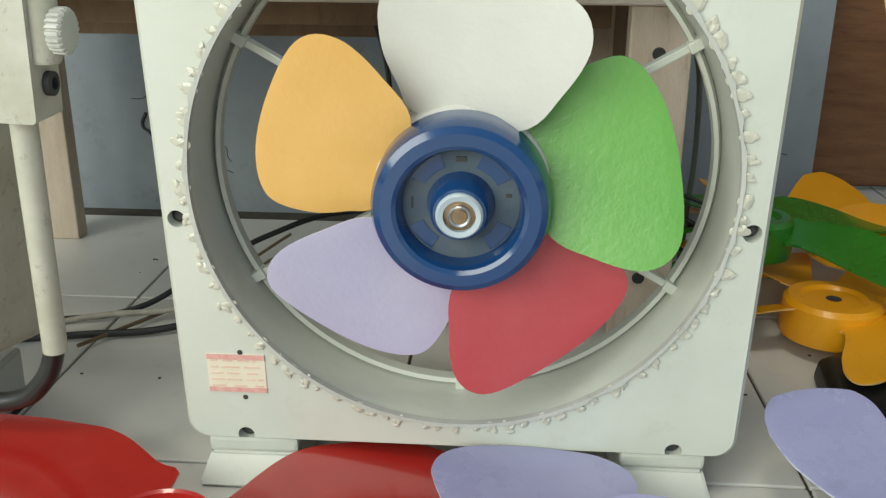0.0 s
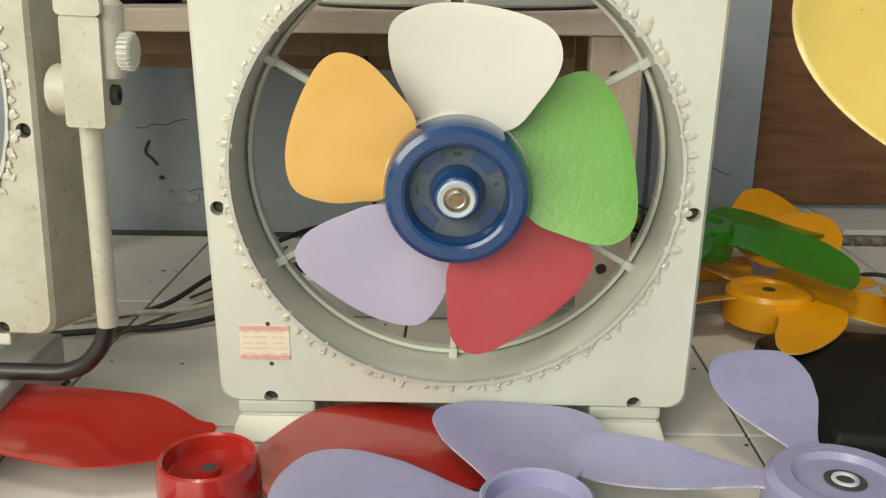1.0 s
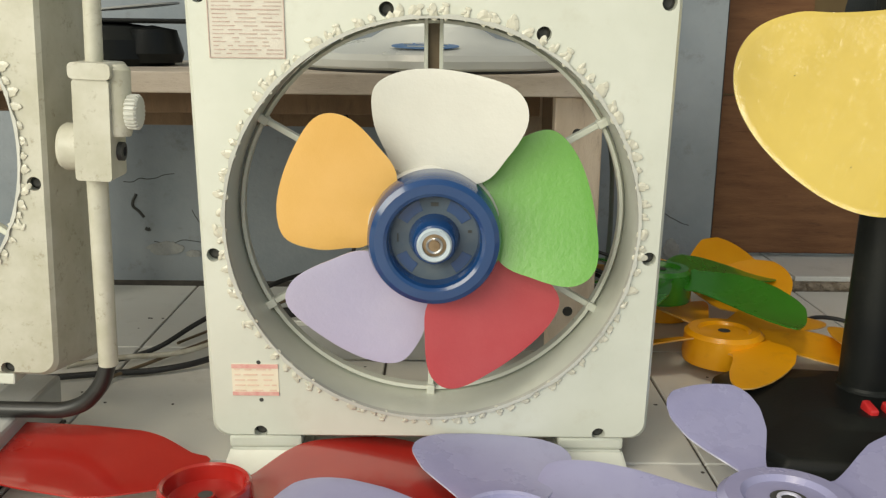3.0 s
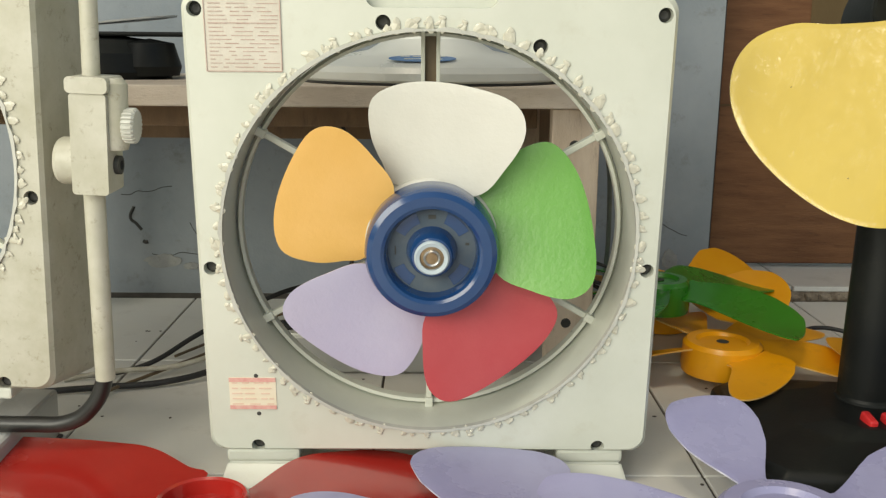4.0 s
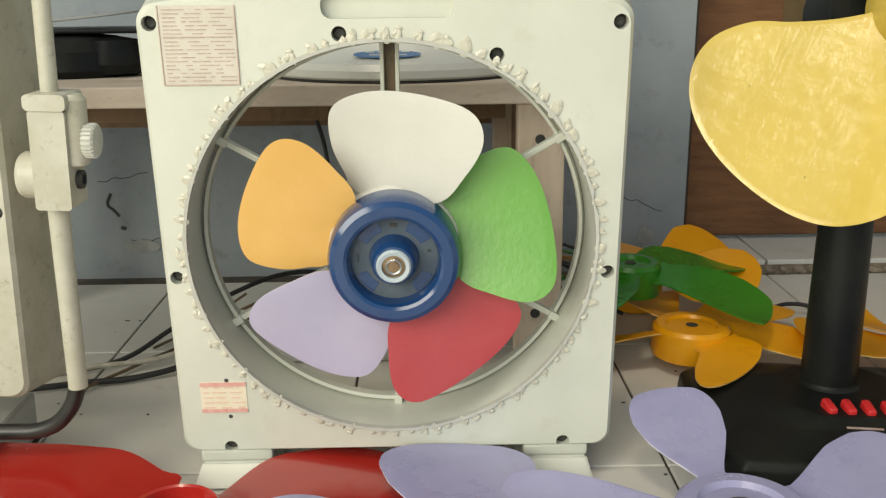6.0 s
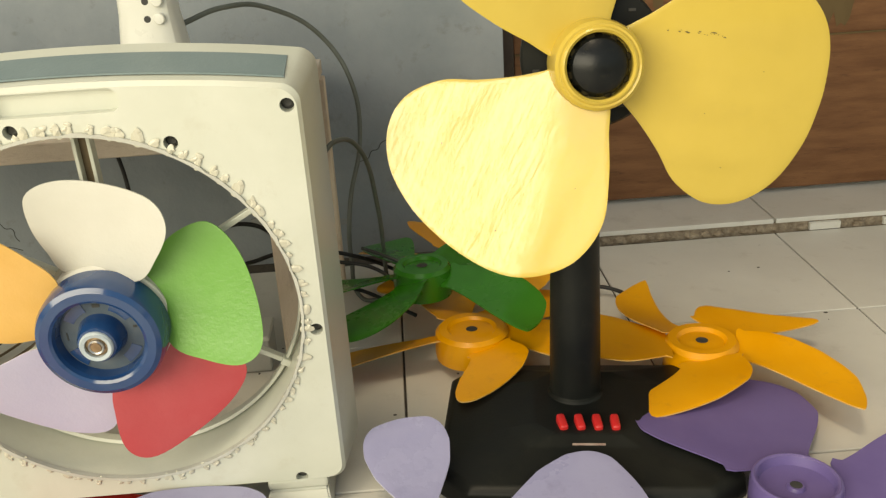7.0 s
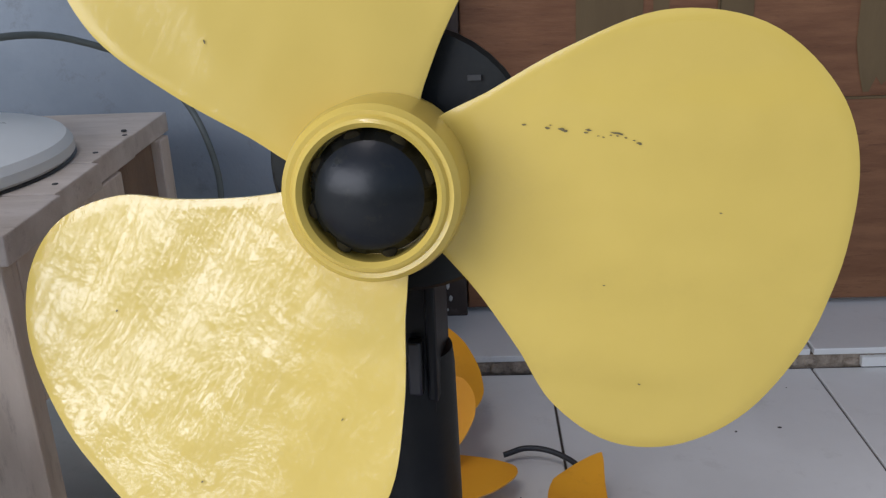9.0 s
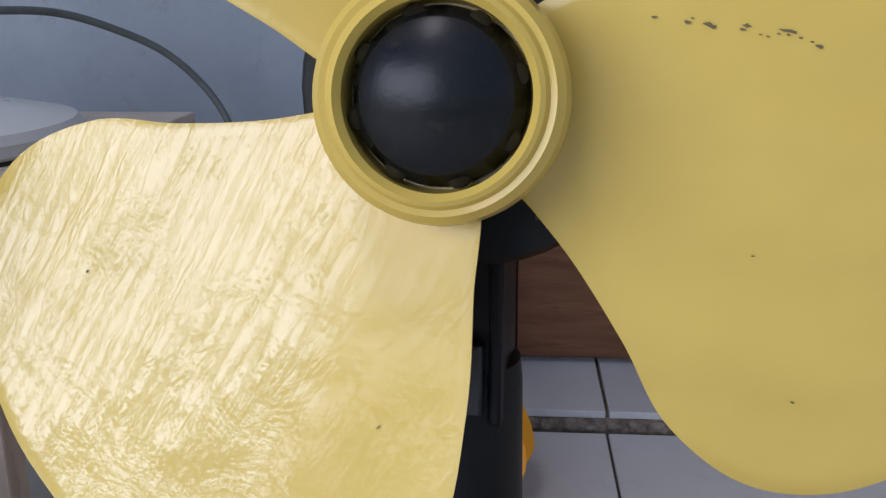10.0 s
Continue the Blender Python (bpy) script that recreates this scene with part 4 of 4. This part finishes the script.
propeller("orange_propeller", pose(0.590, 0.197, 0.002), "orange five-blade fan propeller with curved blades", ORANGE, 0.042, 0.046, ((52, 0.130, 0.085, 0.30, 0.0, -0.090, 1.9, 0.5), (126, 0.162, 0.066, 0.30, 0.0, -0.070, 4.0, 0.75), (172, 0.150, 0.130, 0.10, 0.010, -0.02, 3.0, 0.6), (266, 0.150, 0.105, 0.16, 0.0, -0.115, 1.8, 0.5), (340, 0.166, 0.082, 0.26, 0.0, -0.080, 3.6, 0.75)), 0.150, 0.080, -0.080, 0.30, 0.040, kind="flat", bore=0.007, square=2.4, mid=0.6, neck=0.58)
propeller("orange_propeller", pose(0.330, 0.262, 0.016), "orange five-blade fan propeller propped on the black base", ORANGE, 0.044, 0.036, ((294, 0.122, 0.092, 0.14, -0.004, -0.066, 1.9, 0.55), (46, 0.205, 0.075, 0.20, -0.018, -0.030, 1.7, 0.55), (112,), (186, 0.185, 0.050, 0.3, -0.030, -0.02), (-8, 0.150, 0.075, 0.2, -0.012, -0.02)), 0.150, 0.085, -0.060, 0.36, 0.027, kind="flat", bore=0.007, square=2.8, mid=0.68, neck=0.55)
propeller("orange_propeller", pose(0.312, 0.470, 0.002), "orange five-blade fan propeller near the wall", ORANGE, 0.036, 0.046, ((17, 0.158, 0.125, 0.50), (-36, 0.165, 0.115, 0.46), (90, 0.125, 0.10, 0.4), (160, 0.125, 0.09, 0.4), (235, 0.13, 0.09, 0.4)), 0.130, 0.100, 0.0, 0.42, 0.056, kind="flat", bore=0.007)
propeller("green_propeller", pose(0.277, 0.356, 0.060), "dark green five-blade fan propeller stacked on an orange one", GREEN, 0.037, 0.040, ((-28, 0.176, 0.082, 0.38, -0.010, -0.050, 3.4, 0.75), (44,), (122,), (190, 0.160, 0.080, 0.35, -0.02), (246, 0.165, 0.085, 0.35, -0.015)), 0.160, 0.085, -0.050, 0.36, 0.028, bend=-0.01, kind="flat", bore=0.007, square=2.8, mid=0.68, neck=0.45)

# ---- on the bench ----
desk_fan = thing("desk_fan", pose(-0.003, 0.332, 0.3355), "off-white desk fan base with round foot and push buttons", "fan")
part("foot_disc", lathe([(0, 0.0), (0.146, 0.0), (0.150, 0.005), (0.1495, 0.012), (0.145, 0.018), (0.110, 0.026), (0.070, 0.034), (0.050, 0.046), (0, 0.046)], 72), WHITE_PL, desk_fan)
# black ring modelled in place of the foot's shadow line on the bench
part("foot_shadow_ring", lathe([(0, -0.0005), (0.148, -0.0005), (0.1505, 0.0012), (0.148, 0.003), (0, 0.003)], 72), RUBBER, desk_fan, "dark ring put in for the shadow line under the foot")
b = bmesh.new()
loops = []
for z, w, y0, y1 in ((0.030, 0.046, -0.040, 0.045), (0.060, 0.036, -0.032, 0.036), (0.10, 0.031, -0.029, 0.030), (0.20, 0.027, -0.026, 0.026), (0.34, 0.024, -0.022, 0.022)):
    pts = []
    for k in range(24):
        a = 2 * math.pi * k / 24
        cx, sx = math.cos(a), math.sin(a)
        pts.append(b.verts.new((w * math.copysign(abs(cx) ** 0.55, cx), (y1 - y0) / 2 * math.copysign(abs(sx) ** 0.55, sx) + (y0 + y1) / 2, z)))
    loops.append(pts)
for p, q in zip(loops, loops[1:]):
    for i in range(24):
        j = (i + 1) % 24
        b.faces.new((p[i], p[j], q[j], q[i]))
b.faces.new(loops[-1])
b.faces.new(loops[0][::-1])
part("column", b, WHITE_PL, desk_fan)
for k in range(5):
    part("button", lathe([(0, 0.006), (0.0052, 0.0055), (0.0062, 0.004), (0.0062, 0.0), (0, 0.0)], 20, "Y"), WHITE_PL, desk_fan, at=pose(0.0165, -0.0275 + 0.002 * k * 0.4, 0.096 + 0.0185 * k, -2, 0, 0))
    part("button_mark", lathe([(0, 0.001), (0.0036, 0.001), (0.004, 0.0)], 14, "Y"), HOLE, desk_fan, "dark speed mark", at=pose(0.0035, -0.0285 + 0.002 * k * 0.4, 0.096 + 0.0185 * k, -2, 0, 0))
oval = bmesh.new()
bmesh.ops.create_circle(oval, cap_ends=True, segments=40, radius=1)
bmesh.ops.transform(oval, matrix=pose(-0.008, -0.1165, 0.0262, 13) @ Matrix.Diagonal((0.034, 0.012, 1, 1)), verts=oval.verts)
g = bmesh.ops.extrude_face_region(oval, geom=oval.faces[:])
for v in g["geom"]:
    if isinstance(v, bmesh.types.BMVert):
        v.co.z += 0.0006
emblem = part("emblem", oval, BLUE_INK, desk_fan, "blue oval emblem with pale lettering bars")
for k in range(4):
    part("letter_bar", box(-0.030 + 0.012 * k, -0.021 + 0.012 * k, -0.112, -0.108, 0.028, 0.0290), WHITE_PL, emblem)
part("letter_bar", box(-0.026, 0.012, -0.121, -0.1185, 0.0256, 0.0268), WHITE_PL, emblem)

black_fan = thing("fan_motor_head", pose(-0.36, 0.33, 0.3355), "black fan motor head lying on the bench", "fan part")
part("motor_shell", lathe([(0, 0.0), (0.062, 0.0), (0.066, 0.008), (0.060, 0.028), (0.044, 0.042), (0, 0.048)], 40), BLACK, black_fan)
part("back_cover", lathe([(0, 0.0), (0.03, 0.0), (0.033, 0.01), (0.026, 0.035), (0, 0.04)], 32), BLACK, black_fan, at=pose(0.048, -0.02, 0.004))
part("guard_plate", box(-0.07, 0.14, -0.03, 0.06, 0.046, 0.051, 0.002), BLACK, black_fan, "flat black plate")
part("grey_lid", blade_bm(petal(0.13, 0.07, 0, 0.02), (0.07, 0), lambda x, y: 0.056 + 0.1 * x, 0.003, 40, 5), [STRIP, STRIP], black_fan, "grey plastic flap", at=pose(-0.06, 0.0, 0, 0, 0, 10))

# ---- extension lead and cables behind the box fan ----
strip = thing("extension_lead", pose(-0.062, 0.312, 0.0), "grey socket strip with plugs on the floor behind the box fan", "socket strip")
part("strip_body", box(-0.145, 0.145, -0.027, 0.027, 0.001, 0.046, 0.004, 3), STRIP, strip)
part("strip_lid", box(-0.146, 0.146, -0.028, 0.028, 0.043, 0.050, 0.002), WHITE_PL, strip, "pale top cover")
for k in range(5):
    part("socket", lathe([(0.0185, 0.0), (0.0195, 0.0015), (0.0175, 0.0018), (0.0165, 0.0008), (0.0165, 0.0004), (0, 0.0004)], 28), HOLE, strip, "dark round socket", at=pose(-0.11 + 0.053 * k, 0, 0.050))
for k in (2, 3):
    pl = part("plug", lathe([(0, 0.0), (0.0135, 0.0), (0.0135, 0.012), (0.009, 0.026), (0.0055, 0.045), (0, 0.047)], 24), RUBBER, strip, "black plug", at=pose(-0.11 + 0.053 * k, 0, 0.051))

tube("mains_cable", [(0.0, 0.312, 0.094), (0.003, 0.315, 0.135), (0.02, 0.33, 0.165), (0.06, 0.36, 0.17), (0.10, 0.40, 0.12), (0.11, 0.44, 0.03), (0.10, 0.50, 0.006)], 0.0028, CABLE_BLACK, label="black mains cable rising from the socket strip", category="cable")
tube("mains_cable", [(0.055, 0.312, 0.094), (0.052, 0.32, 0.12), (0.07, 0.36, 0.12), (0.13, 0.43, 0.10), (0.20, 0.46, 0.07), (0.27, 0.47, 0.03), (0.30, 0.50, 0.008)], 0.0028, CABLE_BLACK, label="black mains cable trailing to the wall", category="cable")
tube("mains_cable", [(-0.14, 0.46, 0.32), (-0.115, 0.455, 0.27), (-0.10, 0.45, 0.20), (-0.105, 0.44, 0.10), (-0.12, 0.40, 0.02), (-0.15, 0.36, 0.006)], 0.0027, CABLE_BLACK, label="black cable hanging behind the bench top", category="cable")
tube("mains_cable", [(-0.05, 0.42, 0.060), (-0.14, 0.41, 0.075), (-0.22, 0.36, 0.062), (-0.28, 0.32, 0.035), (-0.335, 0.28, 0.010), (-0.42, 0.25, 0.006)], 0.0030, CABLE_BLACK, label="thick black cable curving over the floor", category="cable")
tube("mains_cable", [(-0.20, 0.305, 0.028), (-0.245, 0.27, 0.012), (-0.30, 0.24, 0.006), (-0.36, 0.225, 0.006), (-0.46, 0.20, 0.006)], 0.0036, CABLE_BLACK, label="thick black lead of the socket strip", category="cable")
tube("twisted_cable", [(-0.16, 0.345, 0.030), (-0.23, 0.32, 0.022), (-0.29, 0.28, 0.012), (-0.36, 0.245, 0.016), (-0.40, 0.22, 0.016)], 0.0030, CABLE_WHITE, label="dirty white twisted cable on the floor", category="cable")
tube("thin_cable", [(-0.10, 0.44, 0.05), (-0.20, 0.40, 0.035), (-0.26, 0.36, 0.008), (-0.31, 0.28, 0.006), (-0.36, 0.20, 0.006)], 0.0020, CABLE_BROWN, label="thin brown cable on the floor", category="cable")
tube("thin_cable", [(-0.22, 0.46, 0.03), (-0.27, 0.40, 0.008), (-0.31, 0.33, 0.005)], 0.0018, CABLE_BROWN, label="thin brown cable end on the floor", category="cable")
tube("fan_cable", [(0.02, 0.372, 0.415), (0.06, 0.42, 0.425), (0.11, 0.50, 0.41), (0.165, 0.545, 0.365), (0.20, 0.545, 0.30), (0.205, 0.535, 0.22), (0.185, 0.50, 0.14), (0.18, 0.48, 0.06), (0.19, 0.47, 0.006), (0.22, 0.46, 0.005)], 0.0032, CABLE_GREY, label="grey-green cable of the desk fan hanging beside the bench", category="cable")
tube("fan_cable", [(0.166, 0.30, 0.262), (0.185, 0.33, 0.275), (0.21, 0.38, 0.25), (0.225, 0.42, 0.16), (0.228, 0.45, 0.05), (0.23, 0.46, 0.005), (0.26, 0.50, 0.005)], 0.0030, CABLE_GREY, label="grey cable looping out of the bench side", category="cable")
tube("thin_cable", [(0.20, 0.40, 0.11), (0.235, 0.385, 0.10), (0.262, 0.37, 0.09)], 0.0022, CABLE_BLACK, label="thin black cable over the green propeller", category="cable")
tube("thin_cable", [(0.165, 0.42, 0.085), (0.21, 0.40, 0.082), (0.25, 0.37, 0.065), (0.275, 0.345, 0.055)], 0.0026, CABLE_BLACK, label="black lead running under the green propeller", category="cable")
tube("thin_cable", [(0.165, 0.40, 0.060), (0.205, 0.375, 0.056), (0.24, 0.345, 0.048), (0.265, 0.33, 0.040)], 0.0026, CABLE_BLACK, label="second black lead under the green propeller", category="cable")
tube("thin_cable", [(0.485, 0.425, 0.010), (0.51, 0.43, 0.014), (0.545, 0.415, 0.012), (0.565, 0.39, 0.006)], 0.0028, CABLE_BLACK, label="short black cable between the orange propellers", category="cable")

# specks of dirt on the floor and dark marks on the wall
random.seed(21)
bm = bmesh.new()
for i in range(90):
    x, y = random.uniform(-0.5, 1.4), random.uniform(-0.25, 0.6)
    bmesh.ops.create_icosphere(bm, subdivisions=1, radius=random.uniform(0.0008, 0.0022), matrix=Matrix.Translation((x, y, 0.0004)) @ Matrix.Diagonal((random.uniform(0.7, 1.6), 1, 0.3, 1)))
tagged(part("floor_grit", bm, GROUT, smooth=False), "scattered dark grit on the floor tiles", "grit", kind="stuff")
tube("wall_scratch", [(-0.452, 0.6445, 0.132), (-0.458, 0.6445, 0.114), (-0.450, 0.6445, 0.106), (-0.442, 0.6445, 0.096)], 0.0022, HOLE, label="dark gouge in the wall paint", category="wall damage")
tube("wall_scratch", [(-0.441, 0.6445, 0.079), (-0.437, 0.6445, 0.077), (-0.434, 0.6445, 0.078)], 0.0026, HOLE, label="small dark hole in the wall paint", category="wall damage")
random.seed(61)
for x0, z0, dx, dz in ((-0.47, 0.150, 0.075, 0.012), (-0.43, 0.060, 0.090, -0.006), (-0.37, 0.110, 0.030, -0.040), (0.02, 0.115, 0.080, 0.010), (0.19, 0.150, 0.050, 0.035), (0.33, 0.115, 0.060, -0.020)):
    tube("wall_crack", [(x0 + dx * k / 6 + random.uniform(-0.003, 0.003), 0.6449, z0 + dz * k / 6 + random.uniform(-0.004, 0.004)) for k in range(7)], 0.0006, HOLE, label="hairline crack in the grey wall paint", category="wall damage", res=2)

# dark scuffs on the yellow paint
random.seed(31)
spots = [(-10, 0.078 + random.uniform(-0.024, 0.024), 0.0345 + random.uniform(-0.0012, 0.0012), random.uniform(0.0005, 0.0016)) for k in range(16)]
spots += [(-10, 0.092, 0.036, 0.003), (-10, 0.125, -0.075, 0.0009), (-10, 0.14, 0.01, 0.0007), (-10, 0.10, -0.03, 0.0006), (110, 0.100, -0.052, 0.003), (110, 0.103, -0.053, 0.0026), (110, 0.08, 0.045, 0.0009), (230, 0.09, 0.05, 0.0009), (230, 0.13, -0.06, 0.0010), (230, 0.16, 0.02, 0.0008)]
for a, x, y, ln in spots:
    bm = bmesh.new()
    n = 9
    vs = []
    for k in range(n):
        px = x + ln * math.cos(2 * math.pi * k / n) * random.uniform(0.6, 1.2)
        py = y + min(0.00055, ln * 0.45) * math.sin(2 * math.pi * k / n) * random.uniform(0.4, 1.3)
        vs.append(bm.verts.new((px, py, y_height(px, py, a) + 0.0021)))
    bm.faces.new(vs)
    bmesh.ops.transform(bm, matrix=Matrix.Rotation(radians(-a), 4, "Y") @ Matrix.Rotation(radians(90), 4, "X"), verts=bm.verts)
    part("scuff", on_head(bm), SCUFF, table_fan, "dark scuff in the paint", smooth=False)


# paint that has come off the wall behind the box fan
random.seed(47)
for cx, cz, w, h in ((-0.411, 0.048, 0.030, 0.011), (-0.370, 0.040, 0.012, 0.006), (0.365, 0.055, 0.012, 0.016), (0.088, 0.086, 0.045, 0.020), (0.035, 0.072, 0.018, 0.007), (0.155, 0.060, 0.015, 0.006)):
    bm = bmesh.new()
    ring = [bm.verts.new((cx + w * math.cos(k * math.pi / 14) * random.uniform(0.80, 1.10), 0.6425, cz + h * math.sin(k * math.pi / 14) * random.uniform(0.80, 1.10))) for k in range(28)]
    back = [bm.verts.new((v.co.x, 0.6465, v.co.z)) for v in ring]
    bm.faces.new(ring)
    for k in range(28):
        bm.faces.new((ring[k], ring[k - 1], back[k - 1], back[k]))
    tagged(part("peeled_patch", bm, FADED, smooth=False), "pale bare plaster where wall paint has peeled", "wall damage", kind="structure")
